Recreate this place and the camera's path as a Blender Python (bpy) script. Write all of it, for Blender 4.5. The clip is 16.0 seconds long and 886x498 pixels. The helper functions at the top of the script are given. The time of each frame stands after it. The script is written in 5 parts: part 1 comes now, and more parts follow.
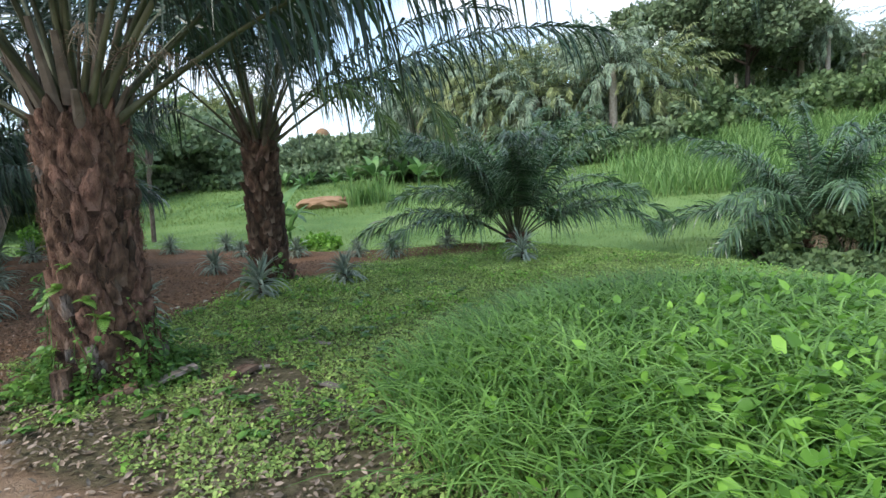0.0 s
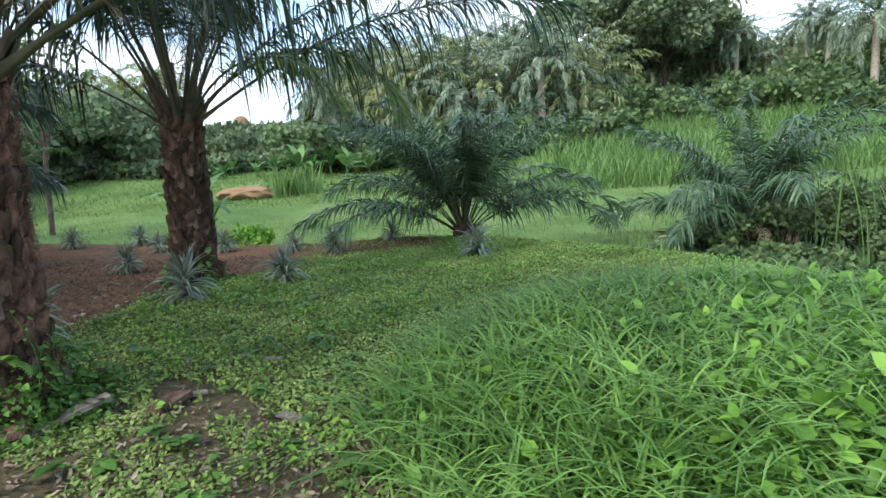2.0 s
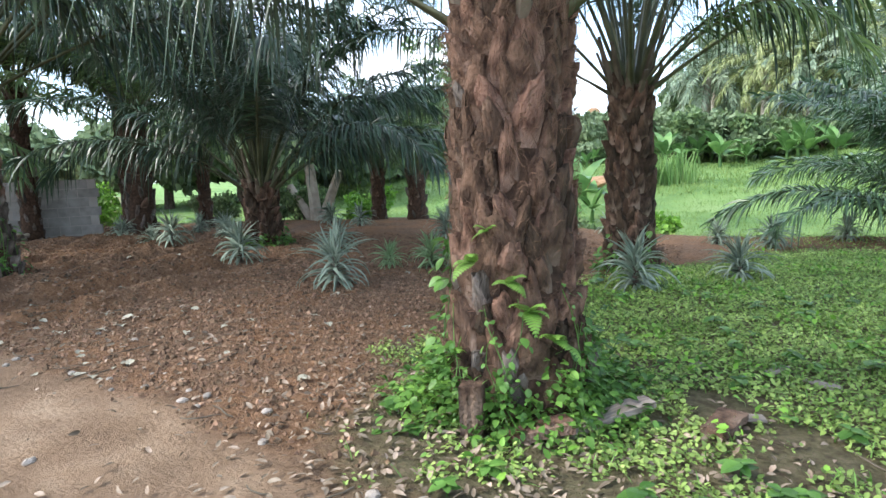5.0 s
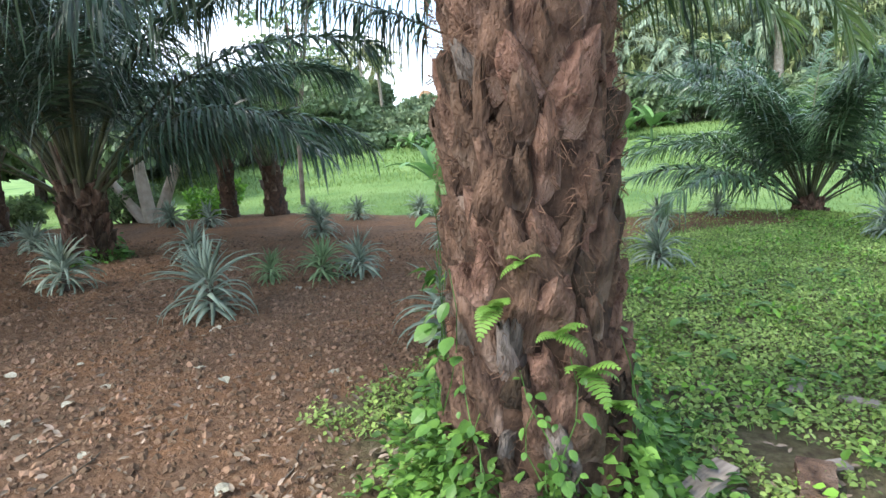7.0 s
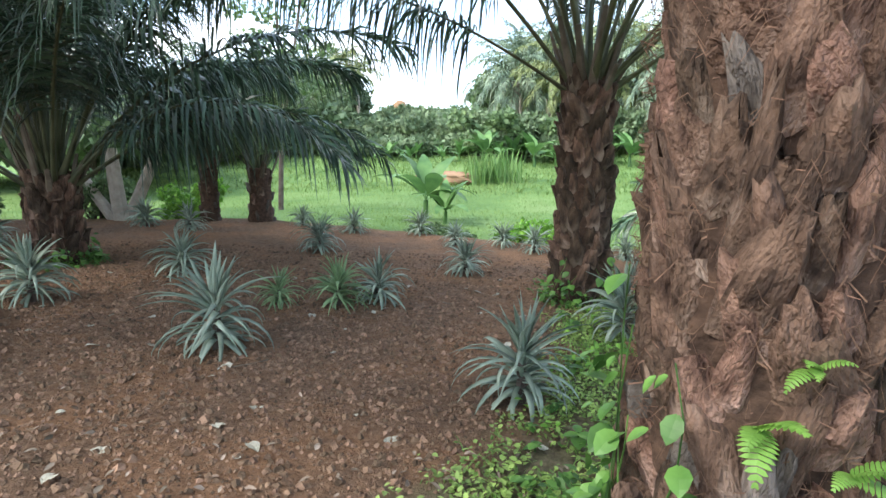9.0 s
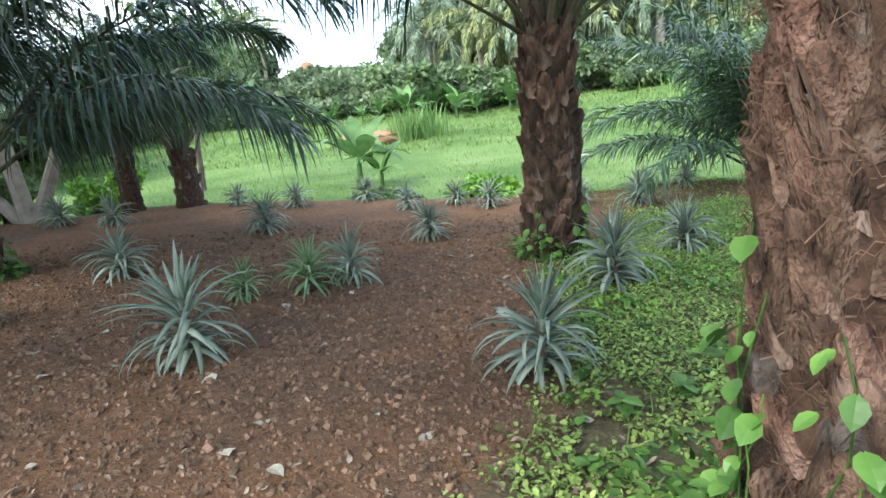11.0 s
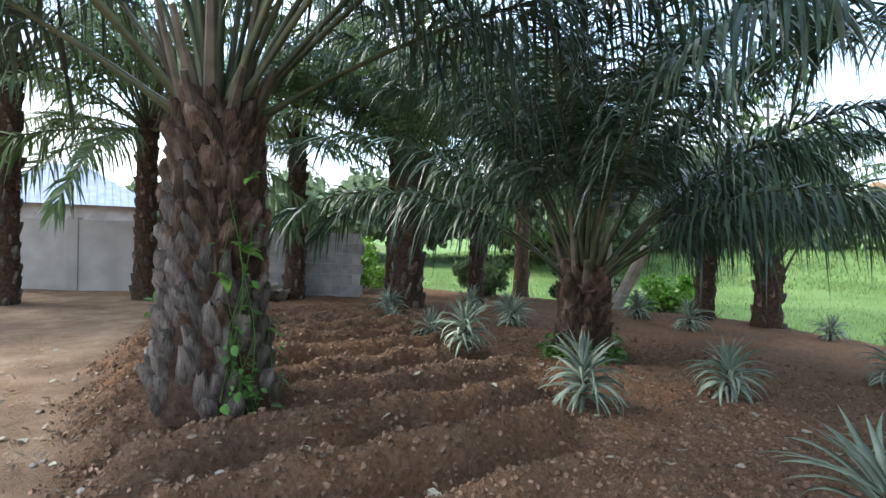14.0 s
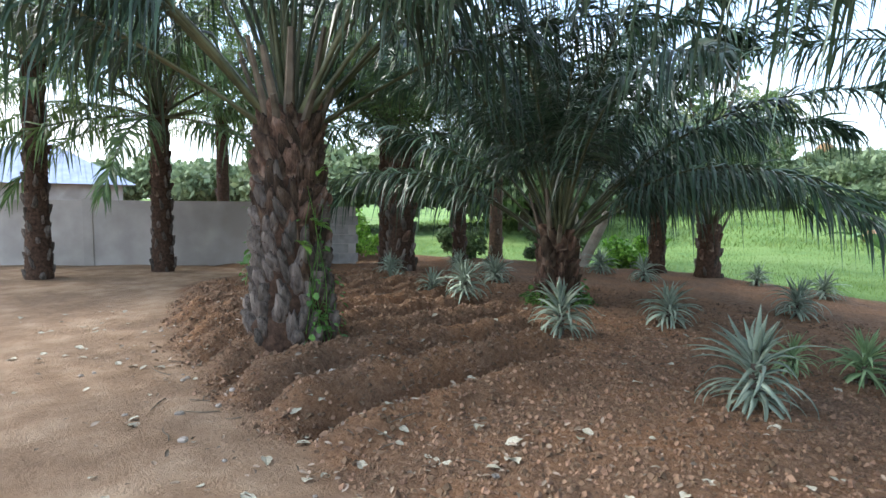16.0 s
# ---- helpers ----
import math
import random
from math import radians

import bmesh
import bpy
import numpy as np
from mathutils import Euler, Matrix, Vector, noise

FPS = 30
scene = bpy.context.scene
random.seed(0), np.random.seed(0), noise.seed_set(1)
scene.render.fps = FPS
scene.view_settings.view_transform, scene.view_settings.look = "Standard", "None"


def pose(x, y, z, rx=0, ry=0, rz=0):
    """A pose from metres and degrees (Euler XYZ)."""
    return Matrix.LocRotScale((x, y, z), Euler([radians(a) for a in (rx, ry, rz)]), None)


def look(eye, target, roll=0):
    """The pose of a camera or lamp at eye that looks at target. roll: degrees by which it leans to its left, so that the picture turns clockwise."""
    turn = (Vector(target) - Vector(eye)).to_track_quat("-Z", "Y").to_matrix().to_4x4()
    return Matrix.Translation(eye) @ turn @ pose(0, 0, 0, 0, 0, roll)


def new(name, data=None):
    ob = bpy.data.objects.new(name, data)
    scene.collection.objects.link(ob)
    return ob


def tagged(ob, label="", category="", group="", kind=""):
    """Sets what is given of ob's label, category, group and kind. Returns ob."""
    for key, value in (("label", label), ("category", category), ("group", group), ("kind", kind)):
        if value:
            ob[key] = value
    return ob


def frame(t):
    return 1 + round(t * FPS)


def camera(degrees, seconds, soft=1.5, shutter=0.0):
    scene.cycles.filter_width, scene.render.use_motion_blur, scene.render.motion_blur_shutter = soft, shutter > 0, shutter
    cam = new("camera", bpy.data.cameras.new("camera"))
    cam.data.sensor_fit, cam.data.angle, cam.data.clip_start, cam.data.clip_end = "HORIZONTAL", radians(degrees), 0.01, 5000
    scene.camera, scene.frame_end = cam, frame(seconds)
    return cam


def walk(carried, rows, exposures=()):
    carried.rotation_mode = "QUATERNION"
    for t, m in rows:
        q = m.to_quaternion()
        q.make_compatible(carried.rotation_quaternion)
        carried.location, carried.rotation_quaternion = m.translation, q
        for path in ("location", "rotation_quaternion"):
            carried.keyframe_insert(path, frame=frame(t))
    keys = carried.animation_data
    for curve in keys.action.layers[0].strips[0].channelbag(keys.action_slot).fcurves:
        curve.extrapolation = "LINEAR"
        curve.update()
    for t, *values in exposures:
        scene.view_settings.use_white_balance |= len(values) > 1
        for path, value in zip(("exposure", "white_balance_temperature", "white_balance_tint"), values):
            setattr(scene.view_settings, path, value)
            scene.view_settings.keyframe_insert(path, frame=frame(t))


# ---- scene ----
cam = camera(73.6, 16.0)
PATH = [
    (0, (0.023, 0.015, 1.53), (0.032, 1.999, 1.278), -3.6),
    (0.5, (-0.032, 0.321, 1.509), (-0.245, 2.279, 1.161), -5.1),
    (1, (-0.04, 0.546, 1.426), (-0.198, 2.472, 0.912), -5.2),
    (1.5, (-0.228, 0.771, 1.452), (-0.104, 2.718, 1.015), -4.4),
    (2, (-0.381, 0.906, 1.464), (-0.119, 2.867, 1.173), -2.8),
    (2.5, (-0.418, 1.1, 1.497), (0.057, 3.038, 1.637), 0.4),
    (3, (-0.566, 1.272, 1.499), (-0.05, 3.188, 1.749), 1.3),
    (3.5, (-0.92, 1.308, 1.425), (-0.799, 3.302, 1.526), 1.0),
    (4, (-1.26, 1.322, 1.413), (-1.669, 3.277, 1.31), -1.8),
    (4.5, (-1.598, 1.526, 1.338), (-2.297, 3.382, 1.081), -2.3),
    (4.7, (-1.699, 1.604, 1.317), (-2.516, 3.411, 1.054), -2.5),
    (6.8, (-2.752, 2.448, 1.4), (-3.206, 4.367, 1.064), -2.9),
    (7, (-2.855, 2.536, 1.427), (-3.161, 4.482, 1.077), -4.1),
    (7.5, (-3.047, 2.695, 1.466), (-3.288, 4.651, 1.126), -5.0),
    (8, (-3.233, 3.008, 1.5), (-3.449, 4.967, 1.158), -4.5),
    (8.5, (-3.422, 3.13, 1.506), (-3.6, 5.098, 1.196), -1.0),
    (8.7, (-3.524, 3.153, 1.494), (-3.697, 5.123, 1.191), 0.4),
    (10.8, (-4.129, 3.499, 1.533), (-4.269, 5.43, 1.03), -6.5),
    (11, (-4.123, 3.531, 1.538), (-4.066, 5.475, 1.072), -5.3),
    (11.5, (-4.183, 3.666, 1.561), (-3.936, 5.624, 1.238), -2.7),
    (11.9, (-4.354, 3.717, 1.563), (-4.481, 5.698, 1.319), 3.5),
    (12, (-4.402, 3.725, 1.565), (-4.642, 5.695, 1.318), 4.6),
    (12.5, (-4.653, 3.684, 1.582), (-5.28, 5.573, 1.385), 3.4),
    (13, (-4.882, 3.637, 1.588), (-5.888, 5.358, 1.419), 1.5),
    (13.5, (-5.122, 3.694, 1.558), (-6.412, 5.216, 1.419), 1.7),
    (14, (-5.343, 3.762, 1.583), (-6.75, 5.182, 1.523), 2.0),
    (14.5, (-5.347, 3.706, 1.547), (-6.791, 5.085, 1.436), 1.5),
    (14.9, (-5.325, 3.670, 1.554), (-6.770, 5.046, 1.424), 1.0),
    (15.0, (-5.281, 3.585, 1.559), (-6.718, 4.969, 1.427), 1.0),
    (15.1, (-5.177, 3.388, 1.571), (-6.596, 4.789, 1.435), 0.9),
    (15.2, (-5.074, 3.190, 1.584), (-6.475, 4.609, 1.442), 0.9),
    (15.3, (-4.970, 2.993, 1.596), (-6.354, 4.429, 1.450), 0.8),
    (15.4, (-4.866, 2.796, 1.608), (-6.232, 4.250, 1.457), 0.7),
    (15.5, (-4.778, 2.626, 1.619), (-6.128, 4.095, 1.463), 0.7),
    (15.6, (-4.704, 2.485, 1.628), (-6.041, 3.967, 1.469), 0.7),
    (15.8, (-4.630, 2.344, 1.636), (-5.955, 3.838, 1.474), 0.6),
    (16.0, (-4.600, 2.288, 1.640), (-5.920, 3.787, 1.476), 0.6),
]
EXPOSURES = [(0, 0.75), (1.0, 0.95), (1.5, 0.95), (2.0, 0.8), (2.5, 0.4), (3.0, 0.15), (3.5, 0.5), (4.0, 1.15), (4.5, 1.5), (7.0, 1.55), (8.5, 1.5), (11.0, 1.6), (12.0, 1.35), (12.5, 1.25), (13.5, 1.4), (14.5, 1.45), (15.2, 1.45), (15.5, 1.65), (16.0, 1.45)]
walk(cam, [(t, look(eye, target, roll)) for t, eye, target, roll in PATH], exposures=EXPOSURES)

import bmesh
import random
import math
from math import sin, cos, pi, tau, exp, sqrt, atan2, hypot

R = random.Random(7)
NP = np.random.default_rng(11)

# ---- sky and sun ----
SUN_EL, SUN_AZ = radians(47), radians(238)
world = bpy.data.worlds.new("world")
scene.world = world
world.use_nodes = True
wt = world.node_tree
wt.nodes.clear()
w_out = wt.nodes.new("ShaderNodeOutputWorld")
w_bg = wt.nodes.new("ShaderNodeBackground")
w_sky = wt.nodes.new("ShaderNodeTexSky")
w_sky.sky_type = "NISHITA"
w_sky.sun_disc = False
w_sky.sun_elevation = SUN_EL
w_sky.sun_rotation = SUN_AZ
w_co = wt.nodes.new("ShaderNodeTexCoord")
w_map = wt.nodes.new("ShaderNodeMapping")
w_map.inputs["Scale"].default_value = (1.0, 1.0, 2.6)
w_map.inputs["Location"].default_value = (0.35, 0.1, 0.2)
w_noise = wt.nodes.new("ShaderNodeTexNoise")
w_noise.inputs["Scale"].default_value = 2.6
w_noise.inputs["Detail"].default_value = 7.0
w_noise.inputs["Roughness"].default_value = 0.52
w_ramp = wt.nodes.new("ShaderNodeValToRGB")
w_ramp.color_ramp.elements[0].position = 0.44
w_ramp.color_ramp.elements[1].position = 0.62
w_noise2 = wt.nodes.new("ShaderNodeTexNoise")
w_noise2.inputs["Scale"].default_value = 5.0
w_noise2.inputs["Detail"].default_value = 5.0
w_ramp2 = wt.nodes.new("ShaderNodeValToRGB")
w_ramp2.color_ramp.elements[0].position = 0.3
w_ramp2.color_ramp.elements[0].color = (5.4, 5.9, 6.6, 1)
w_ramp2.color_ramp.elements[1].position = 0.65
w_ramp2.color_ramp.elements[1].color = (7.8, 8.0, 8.4, 1)
w_mix = wt.nodes.new("ShaderNodeMixRGB")
w_gain = wt.nodes.new("ShaderNodeMixRGB")
w_gain.blend_type = "ADD"
w_gain.inputs[0].default_value = 1.0
w_gain.inputs[2].default_value = (1.6, 2.3, 3.4, 1)
wt.links.new(w_co.outputs["Generated"], w_map.inputs["Vector"])
wt.links.new(w_map.outputs["Vector"], w_noise.inputs["Vector"])
wt.links.new(w_map.outputs["Vector"], w_noise2.inputs["Vector"])
wt.links.new(w_noise.outputs["Fac"], w_ramp.inputs["Fac"])
wt.links.new(w_noise2.outputs["Fac"], w_ramp2.inputs["Fac"])
wt.links.new(w_ramp.outputs["Color"], w_mix.inputs[0])
wt.links.new(w_sky.outputs["Color"], w_gain.inputs[1])
wt.links.new(w_gain.outputs["Color"], w_mix.inputs[1])
wt.links.new(w_ramp2.outputs["Color"], w_mix.inputs[2])
wt.links.new(w_mix.outputs["Color"], w_bg.inputs["Color"])
w_bg.inputs["Strength"].default_value = 0.135
wt.links.new(w_bg.outputs["Background"], w_out.inputs["Surface"])

sun_data = bpy.data.lights.new("sun", "SUN")
sun_data.energy = 2.3
sun_data.angle = radians(24)
sun_data.color = (1.0, 0.95, 0.88)
sun = new("sun", sun_data)
sun.matrix_world = look((cos(SUN_EL) * sin(SUN_AZ) * 50, cos(SUN_EL) * cos(SUN_AZ) * 50, sin(SUN_EL) * 50), (0, 0, 0))

# ---- materials ----
def material(name, low, high, scale=8.0, rough=0.7, bump=0.3, bump_scale=60.0, vary=0.25, metal=0.0, trans=0.0, spec=0.3, detail=5.0, stretch=(1, 1, 1), stain=None, island=False, depth=0.01):
    """Two-tone noise colour, fine relief, and a value shift from thing to thing; trans adds light through thin leaves."""
    m = bpy.data.materials.new(name)
    m.use_nodes = True
    t = m.node_tree
    L = t.links.new
    b = t.nodes["Principled BSDF"]
    co = t.nodes.new("ShaderNodeTexCoord")
    mp = t.nodes.new("ShaderNodeMapping")
    mp.inputs["Scale"].default_value = stretch
    L(co.outputs["Object"], mp.inputs["Vector"])
    n1 = t.nodes.new("ShaderNodeTexNoise")
    n1.inputs["Scale"].default_value = scale
    n1.inputs["Detail"].default_value = detail
    L(mp.outputs["Vector"], n1.inputs["Vector"])
    ramp = t.nodes.new("ShaderNodeValToRGB")
    ramp.color_ramp.elements[0].position = 0.32
    ramp.color_ramp.elements[0].color = (*low, 1)
    ramp.color_ramp.elements[1].position = 0.68
    ramp.color_ramp.elements[1].color = (*high, 1)
    L(n1.outputs["Fac"], ramp.inputs["Fac"])
    col = ramp.outputs["Color"]
    if stain:
        n3 = t.nodes.new("ShaderNodeTexNoise")
        n3.inputs["Scale"].default_value = scale * 0.3
        n3.inputs["Detail"].default_value = 6.0
        L(mp.outputs["Vector"], n3.inputs["Vector"])
        r3 = t.nodes.new("ShaderNodeValToRGB")
        r3.color_ramp.elements[0].position = 0.5
        r3.color_ramp.elements[1].position = 0.66
        L(n3.outputs["Fac"], r3.inputs["Fac"])
        mx = t.nodes.new("ShaderNodeMixRGB")
        mx.inputs[2].default_value = (*stain, 1)
        L(r3.outputs["Color"], mx.inputs[0])
        L(col, mx.inputs[1])
        col = mx.outputs["Color"]
    hsv = t.nodes.new("ShaderNodeHueSaturation")
    if island:
        src = t.nodes.new("ShaderNodeNewGeometry").outputs["Random Per Island"]
    else:
        src = t.nodes.new("ShaderNodeObjectInfo").outputs["Random"]
    mr = t.nodes.new("ShaderNodeMapRange")
    mr.inputs["To Min"].default_value = 1 - vary
    mr.inputs["To Max"].default_value = 1 + vary
    L(src, mr.inputs["Value"])
    L(mr.outputs["Result"], hsv.inputs["Value"])
    mh = t.nodes.new("ShaderNodeMapRange")
    mh.inputs["To Min"].default_value = 0.5 + vary * 0.02
    mh.inputs["To Max"].default_value = 0.5 - vary * 0.02
    L(src, mh.inputs["Value"])
    L(mh.outputs["Result"], hsv.inputs["Hue"])
    L(col, hsv.inputs["Color"])
    L(hsv.outputs["Color"], b.inputs["Base Color"])
    b.inputs["Roughness"].default_value = rough
    b.inputs["Metallic"].default_value = metal
    b.inputs["Specular IOR Level"].default_value = spec
    if bump:
        n2 = t.nodes.new("ShaderNodeTexNoise")
        n2.inputs["Scale"].default_value = bump_scale
        n2.inputs["Detail"].default_value = 4.0
        L(mp.outputs["Vector"], n2.inputs["Vector"])
        bp = t.nodes.new("ShaderNodeBump")
        bp.inputs["Strength"].default_value = bump
        bp.inputs["Distance"].default_value = depth
        L(n2.outputs["Fac"], bp.inputs["Height"])
        L(bp.outputs["Normal"], b.inputs["Normal"])
    if trans:
        tr = t.nodes.new("ShaderNodeBsdfTranslucent")
        L(hsv.outputs["Color"], tr.inputs["Color"])
        ms = t.nodes.new("ShaderNodeMixShader")
        ms.inputs[0].default_value = trans
        L(b.outputs["BSDF"], ms.inputs[1])
        L(tr.outputs["BSDF"], ms.inputs[2])
        L(ms.outputs["Shader"], t.nodes["Material Output"].inputs["Surface"])
    return m

M_LEAF = material("palm_leaflet", (0.022, 0.052, 0.034), (0.062, 0.115, 0.066), 3.0, 0.34, 0.0, vary=0.45, trans=0.14, spec=0.5, island=True)
M_LEAF_LIGHT = material("palm_leaflet_light", (0.07, 0.13, 0.045), (0.13, 0.21, 0.07), 3.0, 0.45, 0.0, vary=0.35, trans=0.35, spec=0.5, island=True)
M_LEAF_YOUNG = material("palm_leaflet_young", (0.034, 0.08, 0.038), (0.11, 0.195, 0.09), 3.0, 0.32, 0.0, vary=0.5, trans=0.2, spec=0.55, island=True)
M_LEAF_DRY = material("palm_leaflet_dry", (0.20, 0.15, 0.10), (0.34, 0.27, 0.19), 5.0, 0.8, 0.0, vary=0.3, trans=0.15, island=True)
M_RACHIS = material("palm_midrib", (0.048, 0.058, 0.03), (0.115, 0.125, 0.066), 4.0, 0.5, 0.2, 40)
M_RACHIS_OLD = material("palm_midrib_old", (0.06, 0.048, 0.034), (0.16, 0.135, 0.10), 6.0, 0.8, 0.4, 60)
M_BASE = material("leaf_base_bark", (0.042, 0.022, 0.014), (0.20, 0.12, 0.082), 16.0, 0.9, 1.0, 70, 0.4, stretch=(1, 1, 0.6), stain=(0.235, 0.16, 0.12), detail=12.0, depth=0.03)
# Darker leaf_base_bark: back-lit shade put into colour; random tone on the thick palm.
M_BASE_DARK = material("leaf_base_shaded_dark_bark", (0.024, 0.015, 0.01), (0.115, 0.072, 0.047), 18.0, 0.9, 1.0, 55, 0.55, stretch=(1, 1, 0.45), stain=(0.22, 0.165, 0.125), detail=12.0, depth=0.03)
M_BASE_GREY = material("leaf_base_grey", (0.04, 0.032, 0.026), (0.175, 0.148, 0.126), 16.0, 0.9, 1.0, 60, 0.4, stretch=(1, 1, 0.4), stain=(0.075, 0.05, 0.035), detail=10.0, depth=0.03)
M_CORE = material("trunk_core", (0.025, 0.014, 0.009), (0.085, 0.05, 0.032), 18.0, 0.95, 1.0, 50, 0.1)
M_FIBRE = material("trunk_fibre", (0.06, 0.034, 0.022), (0.19, 0.115, 0.075), 12.0, 0.95, 0.4, 50, 0.3, island=True)
M_PINE = material("pineapple_leaf", (0.17, 0.235, 0.175), (0.35, 0.42, 0.325), 6.0, 0.6, 0.15, 40, 0.3, trans=0.12, spec=0.4)
M_PINE_G = material("pineapple_leaf_green", (0.17, 0.28, 0.12), (0.29, 0.42, 0.21), 6.0, 0.65, 0.15, 40, 0.22, trans=0.12, spec=0.4)
M_GRASS = material("grass_blade", (0.10, 0.225, 0.045), (0.215, 0.39, 0.10), 2.0, 0.5, 0.0, vary=0.45, trans=0.35, spec=0.25, island=True)
M_WEED = material("weed_leaf", (0.115, 0.27, 0.035), (0.22, 0.43, 0.07), 3.0, 0.5, 0.0, vary=0.45, trans=0.35, island=True)
M_COVER = material("ground_cover_leaf", (0.16, 0.265, 0.06), (0.37, 0.50, 0.155), 1.2, 0.6, 0.0, vary=0.45, trans=0.35, island=True)
M_FIELD = material("field_grass", (0.14, 0.235, 0.062), (0.215, 0.305, 0.098), 0.4, 0.7, 0.0, vary=0.2, trans=0.5, island=True)
M_REED = material("reed_blade", (0.11, 0.22, 0.06), (0.21, 0.34, 0.11), 1.0, 0.6, 0.0, vary=0.3, trans=0.35, island=True)
M_REED_DRY = material("reed_dry", (0.26, 0.20, 0.12), (0.42, 0.34, 0.22), 2.0, 0.8, 0.0, vary=0.3, trans=0.2, island=True)
M_TREE = material("tree_leaf", (0.085, 0.145, 0.06), (0.175, 0.255, 0.105), 1.0, 0.6, 0.0, vary=0.4, trans=0.3, island=True)
# Paler copy of tree_leaf for far trees and hedges; the paleness paints haze.
M_TREE_PALE = material("hazed_pale_tree_leaf", (0.11, 0.165, 0.085), (0.21, 0.28, 0.15), 1.0, 0.6, 0.0, vary=0.4, trans=0.3, island=True)
M_BANANA = material("banana_leaf", (0.065, 0.15, 0.045), (0.14, 0.26, 0.08), 3.0, 0.45, 0.15, 30, 0.35, trans=0.3)
M_DEADLEAF = material("dead_leaf", (0.13, 0.095, 0.065), (0.31, 0.25, 0.19), 15.0, 0.85, 0.3, 60, 0.45, island=True)
M_PALELEAF = material("fallen_pale_leaf", (0.26, 0.25, 0.18), (0.45, 0.42, 0.34), 15.0, 0.7, 0.2, 60, 0.25)
M_CLOD = material("soil_clod", (0.07, 0.042, 0.026), (0.27, 0.172, 0.108), 14.0, 0.95, 0.8, 80, 0.4, island=True)
M_BARK = material("pale_bark", (0.28, 0.24, 0.19), (0.45, 0.40, 0.33), 6.0, 0.9, 0.6, 40, 0.15)
M_DARKBARK = material("dark_bark", (0.06, 0.045, 0.035), (0.14, 0.11, 0.09), 6.0, 0.9, 0.6, 40, 0.2)
M_WALL = material("cement_render", (0.31, 0.285, 0.26), (0.43, 0.40, 0.37), 1.6, 0.9, 0.3, 50, 0.06, stain=(0.25, 0.225, 0.20))
M_BLOCK = material("cement_block", (0.22, 0.21, 0.20), (0.33, 0.32, 0.30), 5.0, 0.95, 0.7, 60, 0.12)
M_ROOF = material("metal_roof", (0.23, 0.28, 0.40), (0.30, 0.35, 0.47), 2.0, 0.5, 0.05, 20, 0.05)
M_STEEL = material("tower_steel", (0.40, 0.42, 0.45), (0.55, 0.56, 0.58), 2.0, 0.5, 0.0, metal=0.4, vary=0.1)
M_WOOD = material("grey_plank", (0.15, 0.125, 0.105), (0.27, 0.235, 0.205), 6.0, 0.9, 0.5, 40, 0.15, stretch=(1, 8, 8))
M_ORANGE = material("orange_earth", (0.22, 0.13, 0.07), (0.33, 0.205, 0.12), 2.0, 0.9, 0.4, 20, 0.1)
M_STONE = material("stone", (0.22, 0.19, 0.16), (0.38, 0.34, 0.30), 12.0, 0.9, 0.5, 50, 0.3)

# ---- helpers ----
def part(name, bm, mat, parent=None, label=""):
    me = bpy.data.meshes.new(name)
    bm.to_mesh(me)
    bm.free()
    for m in (mat if isinstance(mat, (list, tuple)) else [mat]):
        me.materials.append(m)
    ob = new(name, me)
    ob.parent = parent
    if label:
        ob["label"] = label
    return ob

def piece(name, me, parent, m):
    """An object on shared mesh data, placed under its parent."""
    ob = new(name, me)
    ob.parent = parent
    ob.matrix_basis = m
    return ob

def from_arrays(name, verts, faces, mats, index=None, smooth=True):
    me = bpy.data.meshes.new(name)
    me.from_pydata(verts, [], faces)
    for m in mats:
        me.materials.append(m)
    if index is not None:
        me.polygons.foreach_set("material_index", index)
    if smooth:
        me.polygons.foreach_set("use_smooth", [True] * len(me.polygons))
    me.update()
    return me

def anchor(name, x, y, z, rz=0.0, s=1.0):
    e = new(name)
    e.empty_display_size = 0.2
    e.matrix_basis = pose(x, y, z, 0, 0, rz) @ Matrix.Scale(s, 4)
    return e

def smooth01(a, b, v):
    t = np.clip((v - a) / (b - a), 0, 1)
    return t * t * (3 - 2 * t)

# ---- ground ----
PATH_EDGE = ([-40, -16.2, -15.4, -12.6, -10.4, -8.6, -7.4, -5.9, -4.2, -2.85, -1.3, 0.2, 3.0, 20], [9.6, 9.2, 7.2, 5.75, 4.85, 4.45, 4.35, 4.3, 3.95, 3.55, 2.75, 1.4, 0.3, -3])
GREEN_EDGE = ([-5, 3.0, 4.2, 5.6, 6.3, 7.8, 9.1, 10.2, 10.7, 20], [-1.2, -2.6, -3.6, -4.0, -3.5, -3.15, -2.9, -2.0, -1.5, -1.5])
BANK = ([-60, -24, -18, -14, -9, -5.4, -2.8, 0.9, 3.0, 4.6, 5.2, 6.5, 9, 40], [45, 17, 13.9, 15.0, 15.4, 14.3, 13.4, 13.4, 11.2, 9.0, 6.8, 4.5, 2.0, -8])

def lumps(x, y, k, seed=0.0):
    return (np.sin(x * k + 1.3 + seed) * np.sin(y * k * 1.13 + 0.4 + seed * 2) + np.sin(x * k * 2.3 + y * k * 1.1 + seed) * 0.5 + np.sin(y * k * 2.9 - x * k * 1.7 + 2 * seed) * 0.4) / 1.9

